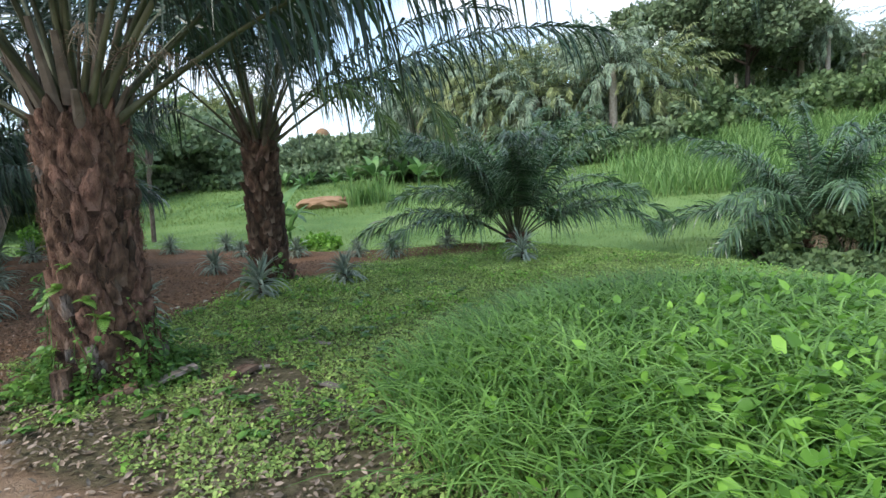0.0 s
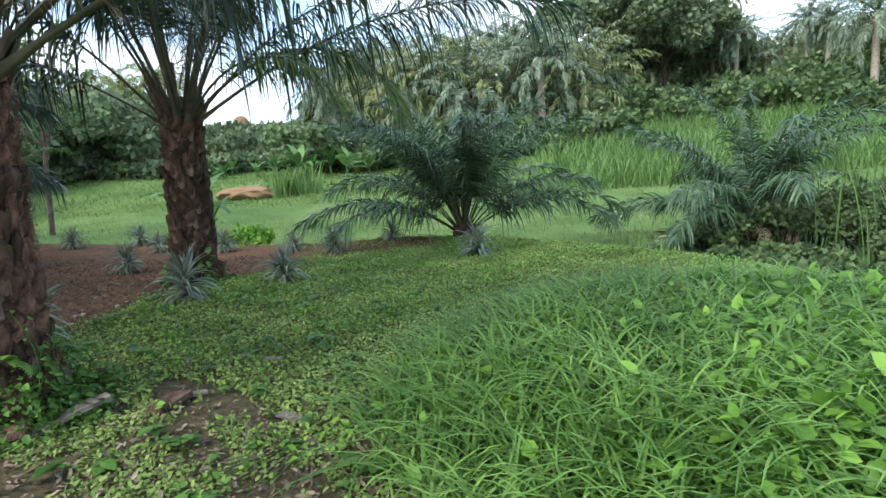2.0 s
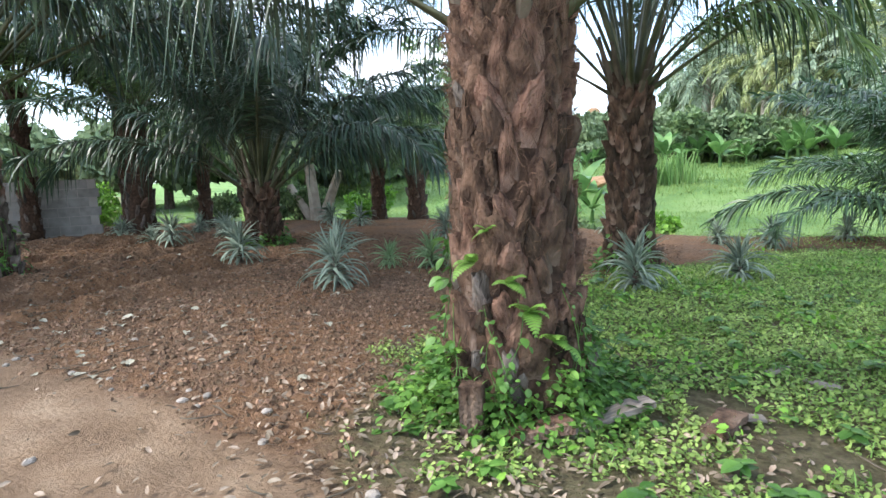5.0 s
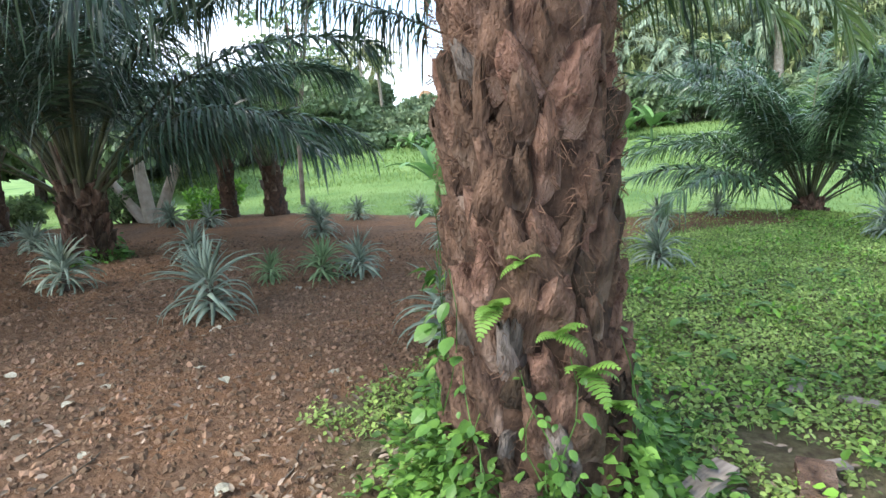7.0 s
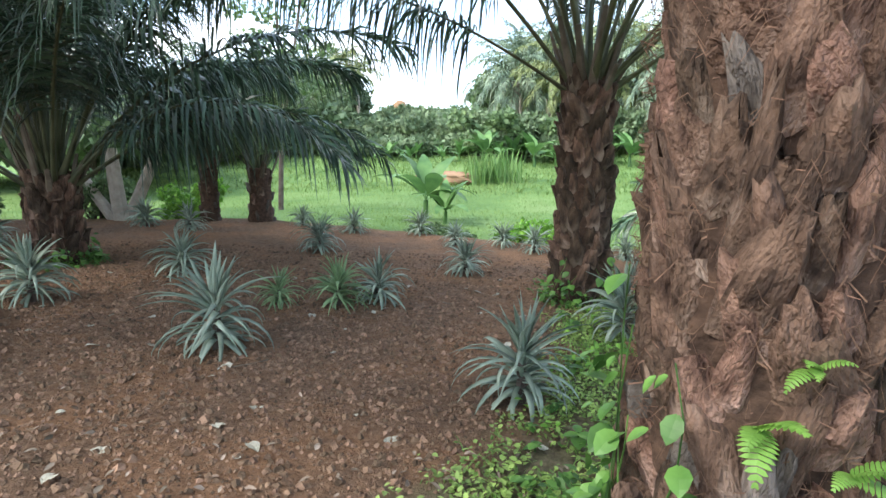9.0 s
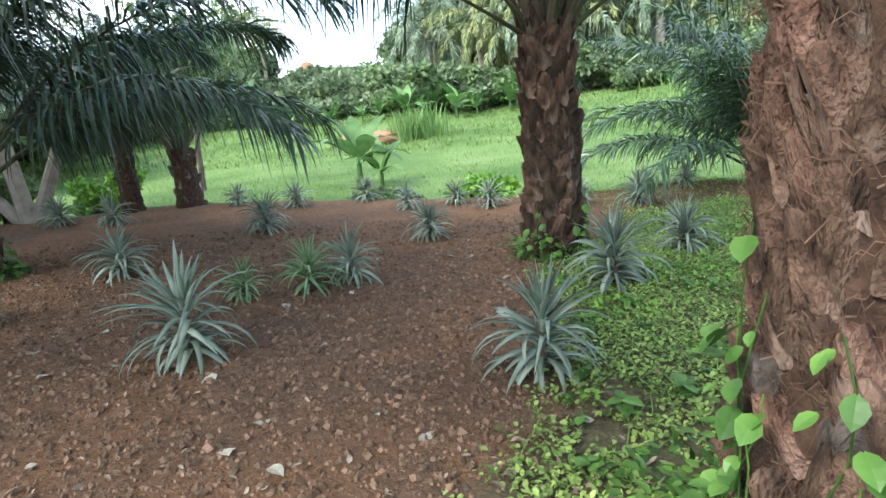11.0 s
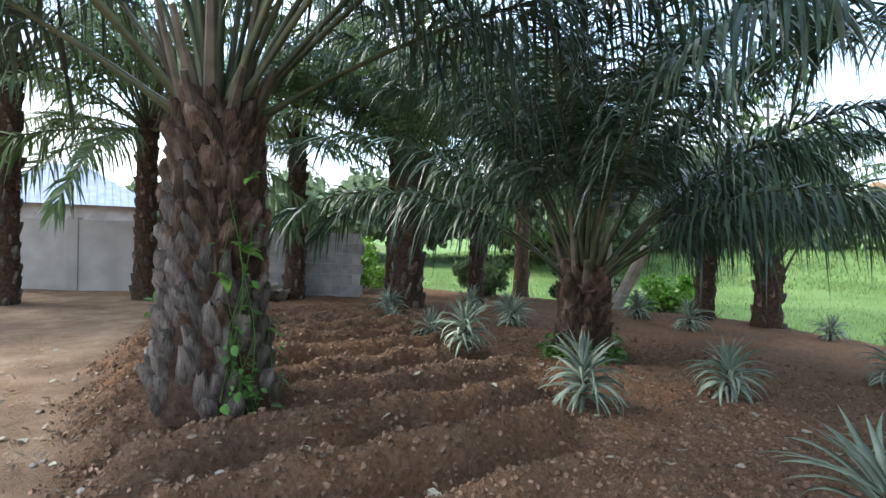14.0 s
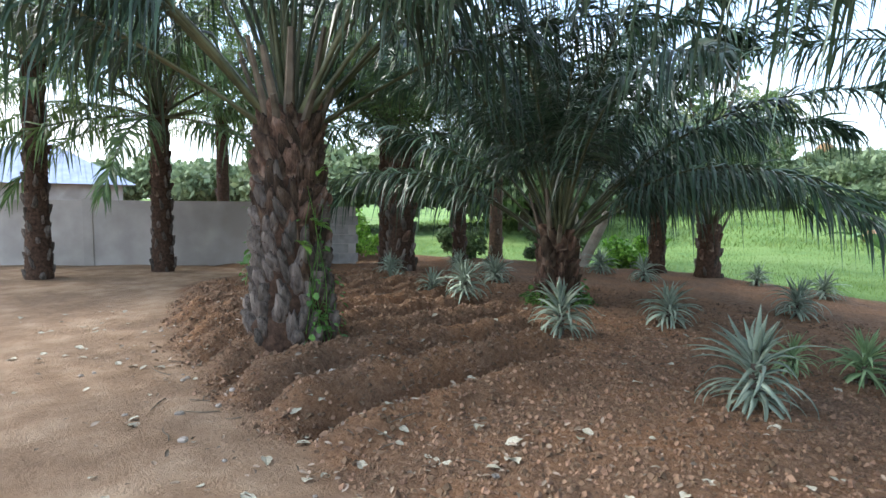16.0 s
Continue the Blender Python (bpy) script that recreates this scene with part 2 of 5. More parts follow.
def zones(x, y):
    """Shares of sandy path, soil bed and green cover at a place, and how far past the bank it lies."""
    wob = 0.12 * lumps(x, y, 3.1) + 0.05 * lumps(x, y, 11.0, 1.0)
    past = y + wob - np.interp(x, *BANK)
    path_ = 1 - smooth01(-0.12, 0.16, y + wob - np.interp(x, *PATH_EDGE))
    green = smooth01(-0.25, 0.25, x + wob * 1.6 - np.interp(y, *GREEN_EDGE))
    strip = smooth01(-0.5, 0.0, y + wob - (11.5 + 0.28 * (x + 1.3))) * (1 - smooth01(0.9, 1.6, x + wob))
    green = green * (1 - strip * 0.9)
    green = np.maximum(green, smooth01(-0.1, 0.5, past)) * (1 - path_)
    return path_, np.clip(1 - path_ - green, 0, 1), green, past

def height(x, y):
    x, y = np.asarray(x, float), np.asarray(y, float)
    path_, soil, green, past = zones(x, y)
    z = np.interp(x, [-30, -16, -9, -6, -4, -1.5, 2, 8], [0.0, 0.02, 0.06, 0.02, -0.02, -0.1, -0.1, -0.15])
    inside = smooth01(0.0, 0.7, y - np.interp(x, *PATH_EDGE))
    z = z + 0.06 * inside * smooth01(-4.5, -7.5, x)
    z = z + 0.02 * lumps(x, y, 1.7) + 0.006 * lumps(x, y, 5.3, 2.0)
    z = z + soil * (0.018 * lumps(x, y, 11.0, 0.7) + 0.012 * lumps(x, y, 19.0, 0.2))
    # planting ridges
    u = x - 0.16 * (y - 6.5)
    along = smooth01(0.05, 0.45, y - np.interp(x, *PATH_EDGE)) * (1 - smooth01(-0.5, 0.3, y - np.interp(x, [-15, -11.5, -10, -8.6, -7.4], [11.2, 10.2, 9.2, 8.5, 7.2]) - 0.2 * lumps(x, y, 2.0)))
    zone = along * smooth01(-14.8, -13.8, u) * (1 - smooth01(-7.5, -6.9, u))
    z = z + zone * (0.43 * (0.5 + 0.5 * np.cos((u + 7.95 + 0.05 * lumps(x, y, 1.5, 3.0) + 0.04 * lumps(x, y, 5.0, 2.0)) * tau / 0.72)) ** 0.8 - 0.2 + 0.035 * lumps(x, y, 7.0, 1.0) + 0.02 * lumps(x, y, 23.0, 0.4))
    # weedy heap beside the path
    h = 1 - ((x - 2.1) / 2.5) ** 2 - ((y - 4.1) / 2.4) ** 2
    z = z + 0.30 * smooth01(0.0, 0.8, h)
    # past the bank the land falls to the field and then climbs
    far = np.maximum(past, 0)
    z = z - 0.55 * smooth01(0.0, 2.2, past) - 0.5 * smooth01(0.2, 2.0, past) * smooth01(3.0, 5.5, x) * (1 - smooth01(5.0, 10.0, past))
    rise = np.clip(y - 27, 0, 60) * 0.085 * smooth01(-48, -18, x)
    hill = np.clip(x - 2, 0, 60) * 0.085 * smooth01(22, 60, y)
    z = z + (rise + hill) * smooth01(2, 8, far) + 0.25 * lumps(x, y, 0.21) * smooth01(6, 20, far)
    return z

def gz(x, y):
    return float(height(np.array([x]), np.array([y]))[0])

def axis(fine0, fine1, step, far0, far1):
    out = list(np.arange(fine0, fine1, step))
    s, v = step, fine1
    while v < far1:
        out.append(v)
        s *= 1.14
        v += s
    out.append(far1)
    s, v, left = step, fine0, []
    while v > far0:
        s *= 1.14
        v -= s
        left.append(max(v, far0))
    return np.array(left[::-1] + out)

def build_ground():
    xs, ys = axis(-14.5, 5.5, 0.055, -900, 900), axis(2.6, 14.5, 0.055, -900, 900)
    gx, gy = np.meshgrid(xs, ys)
    x, y = gx.ravel(), gy.ravel()
    z = height(x, y)
    nx, ny = len(xs), len(ys)
    i = (np.arange(ny - 1)[:, None] * nx + np.arange(nx - 1)[None]).ravel()
    quads = np.stack([i, i + 1, i + nx + 1, i + nx], 1)
    me = bpy.data.meshes.new("ground")
    me.from_pydata(np.stack([x, y, z], 1).tolist(), [], quads.tolist())
    path_, soil, green, past = zones(x, y)
    field = smooth01(0.6, 2.5, past)
    a = me.color_attributes.new("cover", "FLOAT_COLOR", "POINT")
    a.data.foreach_set("color", np.stack([path_, green, field, np.ones_like(x)], 1).ravel())
    me.polygons.foreach_set("use_smooth", [True] * len(me.polygons))
    m = bpy.data.materials.new("earth")
    m.use_nodes = True
    t = m.node_tree
    L = t.links.new
    b = t.nodes["Principled BSDF"]
    b.inputs["Roughness"].default_value = 0.95
    b.inputs["Specular IOR Level"].default_value = 0.15
    att = t.nodes.new("ShaderNodeAttribute")
    att.attribute_name = "cover"
    sep = t.nodes.new("ShaderNodeSeparateColor")
    L(att.outputs["Color"], sep.inputs["Color"])
    co = t.nodes.new("ShaderNodeTexCoord")

    def tone(scale, detail, stops, rough=0.6):
        n = t.nodes.new("ShaderNodeTexNoise")
        n.inputs["Scale"].default_value = scale
        n.inputs["Detail"].default_value = detail
        n.inputs["Roughness"].default_value = rough
        L(co.outputs["Object"], n.inputs["Vector"])
        r = t.nodes.new("ShaderNodeValToRGB")
        while len(r.color_ramp.elements) < len(stops):
            r.color_ramp.elements.new(0.5)
        for e, (p, c) in zip(r.color_ramp.elements, stops):
            e.position, e.color = p, (*c, 1)
        L(n.outputs["Fac"], r.inputs["Fac"])
        return r.outputs["Color"], n.outputs["Fac"]

    def mix(fac, c1, c2, mode="MIX"):
        mx = t.nodes.new("ShaderNodeMixRGB")
        mx.blend_type = mode
        if isinstance(fac, float):
            mx.inputs[0].default_value = fac
        else:
            L(fac, mx.inputs[0])
        L(c1, mx.inputs[1])
        L(c2, mx.inputs[2])
        return mx.outputs["Color"]

    soil_c, soil_f = tone(16.0, 12.0, [(0.32, (0.055, 0.034, 0.022)), (0.5, (0.18, 0.113, 0.072)), (0.68, (0.31, 0.205, 0.135))], 0.8)
    red_c, _ = tone(1.1, 9.0, [(0.42, (0.0, 0.0, 0.0)), (0.60, (1, 1, 1))], 0.7)
    red2, _ = tone(24.0, 12.0, [(0.34, (0.12, 0.06, 0.032)), (0.66, (0.37, 0.215, 0.122))], 0.8)
    mud = mix(red_c, soil_c, red2)
    sand_c, sand_f = tone(2.2, 9.0, [(0.3, (0.24, 0.155, 0.095)), (0.5, (0.36, 0.25, 0.165)), (0.7, (0.45, 0.335, 0.235))], 0.65)
    moss_c, _ = tone(13.0, 12.0, [(0.35, (0.085, 0.065, 0.045)), (0.52, (0.15, 0.135, 0.075)), (0.70, (0.23, 0.175, 0.125))], 0.7)
    field_c, _ = tone(0.25, 8.0, [(0.3, (0.085, 0.165, 0.05)), (0.55, (0.165, 0.265, 0.085)), (0.75, (0.23, 0.31, 0.13))], 0.6)
    damp_f, _ = tone(0.7, 10.0, [(0.42, (0, 0, 0)), (0.6, (0.9, 0.9, 0.9))], 0.65)
    damp_c, _ = tone(12.0, 10.0, [(0.3, (0.15, 0.095, 0.06)), (0.7, (0.26, 0.18, 0.12))], 0.7)
    sand_c = mix(damp_f, sand_c, damp_c)
    c = mix(sep.outputs[0], mud, sand_c)
    c = mix(sep.outputs[1], c, moss_c)
    c = mix(sep.outputs[2], c, field_c)
    L(c, b.inputs["Base Color"])
    n = t.nodes.new("ShaderNodeTexNoise")
    n.inputs["Scale"].default_value = 30.0
    n.inputs["Detail"].default_value = 8.0
    n.inputs["Roughness"].default_value = 0.7
    L(co.outputs["Object"], n.inputs["Vector"])
    bp = t.nodes.new("ShaderNodeBump")
    bp.inputs["Strength"].default_value = 0.9
    bp.inputs["Distance"].default_value = 0.09
    L(n.outputs["Fac"], bp.inputs["Height"])
    L(bp.outputs["Normal"], b.inputs["Normal"])
    me.materials.append(m)
    ob = new("ground", me)
    return tagged(ob, "dark tilled soil, sandy path, green weeds and grassy field", "ground", kind="structure")

build_ground()

# ---- oil palms ----
def frond_mesh(name, length, elev, bend, pairs, leaf, droop, seed, bare=0.2, width=0.03, segs=3, thick=0.03, sway=0.15, mats=None):
    """An arching feather leaf: a tapering midrib from the origin out along +x, with drooping leaflets in several ranks."""
    r = random.Random(seed)
    verts, faces, index = [], [], []
    n = 14
    pts, dirs = [Vector((0, 0, 0))], []
    side_bend = r.uniform(-sway, sway)
    for i in range(n):
        s = (i + 0.5) / n
        a = radians(elev - bend * s ** 1.5)
        yaw = side_bend * s * s
        d = Vector((cos(a) * cos(yaw), cos(a) * sin(yaw), sin(a)))
        dirs.append(d)
        pts.append(pts[-1] + d * length / n)
    dirs.append(dirs[-1])
    # midrib: three-sided, flat above
    for i, p in enumerate(pts):
        d = dirs[i]
        side = d.cross(Vector((0, 0, 1)))
        side = side.normalized() if side.length > 1e-3 else Vector((0, 1, 0))
        up = side.cross(d)
        w = thick * (1 - 0.9 * i / n) * (1.7 if i == 0 else 1.0)
        for q in (side * w + up * w * 0.35, -side * w + up * w * 0.35, -up * w * 0.8):
            verts.append(p + q)
    for i in range(n):
        for k in range(3):
            a, b = i * 3 + k, i * 3 + (k + 1) % 3
            faces.append((a, b, b + 3, a + 3))
            index.append(0)

    def at(s):
        f = min(s * n, n - 1e-4)
        i = int(f)
        return pts[i].lerp(pts[i + 1], f - i), dirs[i]

    for k in range(pairs):
        for sgn in (-1, 1):
            if r.random() < 0.04:
                continue
            s = bare + (1 - bare) * (k + r.random() * 0.8) / pairs
            p, d = at(s)
            side = d.cross(Vector((0, 0, 1))).normalized() * sgn
            up = side.cross(d) * sgn
            q = (s - bare) / (1 - bare)
            ll = leaf * (0.35 + 0.65 * sin(pi * min(1, q * 1.25 + 0.12) ** 0.8) if q < 0.75 else 0.35 + 0.5 * (1 - q) / 0.25 * 0.9) * r.uniform(0.85, 1.12)
            fwd = 0.35 + 0.75 * q + r.uniform(-0.12, 0.12)
            tilt = (0.55 if k % 2 else -0.1) + r.uniform(-0.45, 0.5)
            way = (side * cos(fwd) * cos(tilt) + d * sin(fwd) + up * sin(tilt) * 0.8).normalized()
            nrm = way.cross(d).cross(way)
            wv = (d - way * d.dot(way)).normalized() * 0.8 + up * r.uniform(-0.7, 0.7)
            wv = (wv - way * wv.dot(way)).normalized()
            base = len(verts)
            w = width * r.uniform(0.6, 1.05)
            dr = droop * r.uniform(0.45, 1.4)
            for j in range(segs + 1):
                u = j / segs
                c = p + way * ll * u * (1 - 0.22 * dr * u) + Vector((0, 0, -1)) * ll * dr * u * u * 0.75
                ww = w * (0.55, 1.0, 0.75, 0.0)[int(round(u * 3))] if segs == 3 else w * (0.7, 1.0, 0.0)[j]
                if j == segs:
                    verts.append(c)
                else:
                    verts.append(c + wv * ww)
                    verts.append(c - wv * ww)
            for j in range(segs - 1):
                a = base + 2 * j
                faces.append((a, a + 1, a + 3, a + 2))
                index.append(1)
            a = base + 2 * (segs - 1)
            faces.append((a, a + 1, a + 2))
            index.append(1)
    return from_arrays(name, [tuple(v) for v in verts], faces, mats or [M_RACHIS, M_LEAF], index)

ELEVS = (82, 66, 50, 34, 16, -6)

def frond_set(name, length, leaf, pairs=78, droop=0.75, width=0.026, segs=3, mats=None, variants=2, thick=0.034, bare=0.2, bend=62):
    return {e: [frond_mesh(name, length * (1.0 if e > 20 else 0.92), e, bend * ((1.05 if bend < 80 else 0.72) if e > 60 else (1.1 if bend < 80 else 0.88) if e > 40 else (1.0 if bend < 80 else 0.82) if e > 25 else 0.8), pairs, leaf, droop, 100 * e + 7 * v + int(length * 10), bare, width, segs, thick, mats=mats) for v in range(variants)] for e in ELEVS}

F_BIG = frond_set("frond", 5.6, 1.0, bend=52, bare=0.24, pairs=124, width=0.02, droop=1.25)
F_MID = frond_set("frond", 4.7, 0.85, bend=66, bare=0.25, pairs=112, width=0.02, droop=1.1)
F_LOW = frond_set("frond", 3.5, 0.72, pairs=84, bare=0.2, thick=0.024, bend=92, width=0.019, droop=0.8, mats=[M_RACHIS, M_LEAF_YOUNG])
F_SWEEP = [frond_mesh("frond", 4.9, 38, 84, 120, 0.85, 1.15, 80 + k, 0.22, 0.02, 3, 0.036) for k in range(2)]
F_ARCH = [frond_mesh("frond", 3.5, 48, 125, 80, 0.7, 0.9, 70 + k, 0.3, 0.017, 3, 0.034, mats=[M_RACHIS, M_LEAF_LIGHT]) for k in range(2)]
F_PALE = frond_set("frond", 4.7, 0.8, pairs=72, segs=2, width=0.026, droop=1.0, mats=[M_RACHIS, M_LEAF_LIGHT])
F_DRY = {e: [frond_mesh("dry_frond", 3.6, e, 120, 46, 0.55, 1.0, 900 + e, 0.3, 0.012, 3, 0.04, mats=[M_RACHIS_OLD, M_LEAF_DRY])] for e in (60, 30)}

def leaf_base_mesh(name, w, h, t, seed, mat):
    """The woody stub of a cut leaf: broad foot, ragged blunt top standing a little off the trunk."""
    r = random.Random(seed)
    bm = bmesh.new()
    rows = []
    skew = r.uniform(-0.18, 0.18)
    for u, ww, tt in ((-0.5, 0.95, 0.05), (-0.3, 1.0, 0.5), (0.0, 0.93, 0.8), (0.3, 0.75, 0.95), (0.5, 0.5, 1.0)):
        row = []
        for k in range(6):
            v = k / 2.5 - 1
            x = w * 0.5 * ww * v * r.uniform(0.86, 1.12) + skew * w * u
            d = t * tt * (1 - 0.75 * abs(v) ** 2.5) * r.uniform(0.7, 1.3) + (u + 0.5) * t * 0.15 - 0.07 * (abs(v) > 0.9)
            z = u * h + r.uniform(-0.025, 0.025) * h / 0.3 - (0.1 * h * v * v if u > 0 else 0) + (r.uniform(-0.1, 0.1) * h if u == 0.5 else 0)
            row.append(bm.verts.new((x, d, z)))
        rows.append(row)
    back = [bm.verts.new((v.co.x * 0.8, -0.08, v.co.z - 0.05 * h)) for v in rows[-1]]
    rows.append(back)
    for a, c in zip(rows, rows[1:]):
        for i in range(5):
            bm.faces.new((a[i], a[i + 1], c[i + 1], c[i]))
    for f in bm.faces:
        f.smooth = r.random() < 0.7
    me = bpy.data.meshes.new(name)
    bm.normal_update()
    bm.to_mesh(me)
    bm.free()
    me.materials.append(mat)
    return me

BASES = [leaf_base_mesh("leaf_base", 0.20 + 0.025 * (k % 4), 0.24 + 0.025 * (k % 5), 0.05 + 0.012 * (k % 3), k, M_BASE) for k in range(10)]
BASES_DARK = [leaf_base_mesh("leaf_base", 0.19 + 0.02 * (k % 4), 0.24 + 0.02 * (k % 5), 0.055 + 0.012 * (k % 3), 50 + k, M_BASE_DARK) for k in range(8)]
BASES_GREY = [leaf_base_mesh("leaf_base", 0.16 + 0.02 * (k % 2), 0.27, 0.07, 20 + k, M_BASE_GREY) for k in range(5)]

def trunk_mesh(name, r0, r1, h, seed, mat, lean=(0, 0), flare=1.2):
    r = random.Random(seed)
    bm = bmesh.new()
    n, k = 40, max(6, int(h / 0.05))
    rings = []
    for i in range(k + 1):
        u = i / k
        rad = (r0 + (r1 - r0) * u) * (1 + (flare - 1) * max(0, 1 - u * 3) ** 2)
        rings.append([bm.verts.new((lean[0] * u * h + cos(j * tau / n) * rad * r.uniform(0.93, 1.09), lean[1] * u * h + sin(j * tau / n) * rad * r.uniform(0.93, 1.09), u * h - 0.1 * (i == 0))) for j in range(n)])
    for a, b in zip(rings, rings[1:]):
        for j in range(n):
            bm.faces.new((a[j], a[(j + 1) % n], b[(j + 1) % n], b[j]))
    bm.faces.new(rings[-1])
    for f in bm.faces:
        f.smooth = True
    return bm

def fibre_bm(r0, h, count, seed, lean=(0, 0)):
    """Loose fibres and rootlets lying across the bark."""
    r = random.Random(seed)
    bm = bmesh.new()
    for _ in range(count):
        z, a = r.uniform(0.05, h), r.uniform(0, tau)
        da, dz = r.uniform(-0.35, 0.35), r.uniform(-0.22, 0.08)
        prev = None
        for j in range(5):
            u = j / 4
            rad = r0 * r.uniform(0.9, 1.04)
            zz = z + dz * u + 0.04 * sin(u * 6 + a)
            p = Vector((lean[0] * zz + cos(a + da * u) * rad, lean[1] * zz + sin(a + da * u) * rad, zz))
            w = 0.0014 + 0.0014 * (_ % 5 == 0)
            q = [bm.verts.new(p + Vector((0, 0, w))), bm.verts.new(p - Vector((0, 0, w)))]
            if prev:
                bm.faces.new((prev[0], prev[1], q[1], q[0]))
            prev = q
    return bm

def oil_palm(label, x, y, h, r0, r1, fronds, extra=(), count=26, seed=1, bases=90, lean=(0, 0), grey=0.0, turn=0.0, stubs=10, scale=1.0, base_scale=1.0, fibres=60, group="oil palms", weights=(5, 6, 6, 5, 3, 0), flare=1.2, dz=0.0, lift=1.0, bark=None, clear=None):
    r = random.Random(seed)
    palm = anchor("oil_palm", x, y, gz(x, y) + dz)
    tagged(palm, label, "palm tree", group)
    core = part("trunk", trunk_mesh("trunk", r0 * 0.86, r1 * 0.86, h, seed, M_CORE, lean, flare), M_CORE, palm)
    for i in range(bases):
        u = (i + 0.5) / bases
        a = i * radians(137.508) + r.uniform(-0.22, 0.22)
        rad = (r0 + (r1 - r0) * u) * 0.86 * (1 + (flare - 1) * max(0, 1 - u * 3) ** 2)
        z = u * h + r.uniform(-0.05, 0.05)
        m = Matrix.Translation((lean[0] * z + cos(a) * rad, lean[1] * z + sin(a) * rad, z)) @ Matrix.Rotation(a - pi / 2, 4, "Z") @ Matrix.Rotation(r.uniform(-0.02, 0.10) * lift, 4, "X") @ Matrix.Rotation(r.uniform(-0.3, 0.3), 4, "Y") @ Matrix.Diagonal((base_scale * r.uniform(0.6, 1.2), base_scale * r.uniform(0.8, 1.3), base_scale * r.uniform(0.8, 1.3), 1))
        me = r.choice(BASES_GREY) if r.random() < grey * max(0.0, 1.4 - 1.6 * u) else r.choice(bark or BASES)
        piece("leaf_base", me, palm, m)
    if fibres:
        part("fibre_mat", fibre_bm(r0, h, fibres, seed, lean), M_FIBRE, palm)["kind"] = "stuff"
    top = Vector((lean[0] * h, lean[1] * h, h))
    k = 0
    plan = []
    for i in range(count):
        e = r.choices(ELEVS, weights)[0]
        plan.append((degrees_(i * radians(137.508)) + turn + r.uniform(-14, 14), e, r.uniform(0.88, 1.08)))
    if clear:
        plan = [(az, max(e, 66) if abs((az - clear + 180) % 360 - 180) < 45 else e, q) for az, e, q in plan]
    plan += list(extra)
    for az, e, s in plan:
        rad = r1 * (0.25 if e > 75 else 0.5 if e > 45 else 0.75)
        low = -0.25 if e < 25 else -0.1 if e < 55 else 0.0
        a = radians(az)
        kind = F_ARCH if e == 48 else F_SWEEP if e == 38 else fronds.get(e) or F_DRY[e]
        piece("frond", r.choice(kind), palm, Matrix.Translation(top + Vector((cos(a) * rad, sin(a) * rad, low))) @ Matrix.Rotation(a, 4, "Z") @ Matrix.Rotation(r.uniform(-0.09, 0.09), 4, "X") @ Matrix.Scale(s * scale, 4))
    for i in range(stubs):
        a = i * 2.4 + 0.5
        piece("petiole_stub", STUBS[i % 3], palm, Matrix.Translation(top + Vector((cos(a) * r1 * 0.8, sin(a) * r1 * 0.8, -0.25 + 0.02 * i))) @ Matrix.Rotation(a, 4, "Z") @ Matrix.Rotation(r.uniform(-0.1, 0.1), 4, "X"))
    return palm

def degrees_(a):
    return a * 180 / pi

def stub_mesh(k):
    """A cut leaf stalk standing up from the crown."""
    bm = bmesh.new()
    length, el = (0.55, 0.8, 0.4)[k], radians((68, 74, 60)[k])
    rings = []
    for i in range(5):
        u = i / 4
        p = Vector((cos(el) * length * u, 0, sin(el) * length * u))
        w, t = 0.055 * (1 - 0.5 * u), 0.03 * (1 - 0.3 * u)
        up = Vector((-sin(el), 0, cos(el)))
        rings.append([bm.verts.new(p + Vector((0, a * w, 0)) + up * b * t) for a, b in ((-1, 0.4), (0, 0.9), (1, 0.4), (0.6, -0.6), (-0.6, -0.6))])
    for a, b in zip(rings, rings[1:]):
        for j in range(5):
            bm.faces.new((a[j], a[(j + 1) % 5], b[(j + 1) % 5], b[j]))
    bm.faces.new(rings[-1])
    me = bpy.data.meshes.new("petiole_stub")
    bm.to_mesh(me)
    bm.free()
    me.materials.append(M_RACHIS_OLD)
    return me

STUBS = [stub_mesh(k) for k in range(3)]

oil_palm("thick oil palm trunk with brown cut leaf bases and ferns", -2.87, 5.0, 2.25, 0.38, 0.32, F_BIG, seed=3, bases=215, count=24, turn=20, fibres=1600, extra=[(5, 34, 1.1), (32, 50, 1.1), (-20, 50, 1.1), (-28, 60, 0.36), (-55, 60, 0.4), (-5, 60, 0.34)], grey=0.08, stubs=18, lift=0.35, base_scale=0.95, bark=BASES + BASES_DARK[:5], weights=(6, 7, 6, 1, 0, 0))
oil_palm("oil palm with dark brown trunk on the bank edge", -2.75, 9.6, 2.3, 0.30, 0.25, F_BIG, seed=5, bases=110, count=20, turn=75, fibres=120, extra=[(-8, 34, 1.0), (14, 50, 0.9), (-30, 48, 0.85), (-12, 48, 1.05), (178, 34, 0.85)], weights=(8, 8, 5, 0, 0, 0), stubs=14, bark=BASES_DARK)
oil_palm("short oil palm with wide drooping dark fronds on tilled soil", -9.2, 10.15, 1.05, 0.31, 0.29, F_MID, seed=8, bases=64, count=38, turn=10, fibres=40, extra=[(16, 38, 0.9), (28, 38, 0.85), (48, 38, 0.92), (-14, 38, 0.9), (35, 50, 1.0), (196, 38, 0.95), (222, 38, 0.9), (208, 50, 1.0)], weights=(11, 12, 7, 0, 0, 0), bark=BASES_DARK)
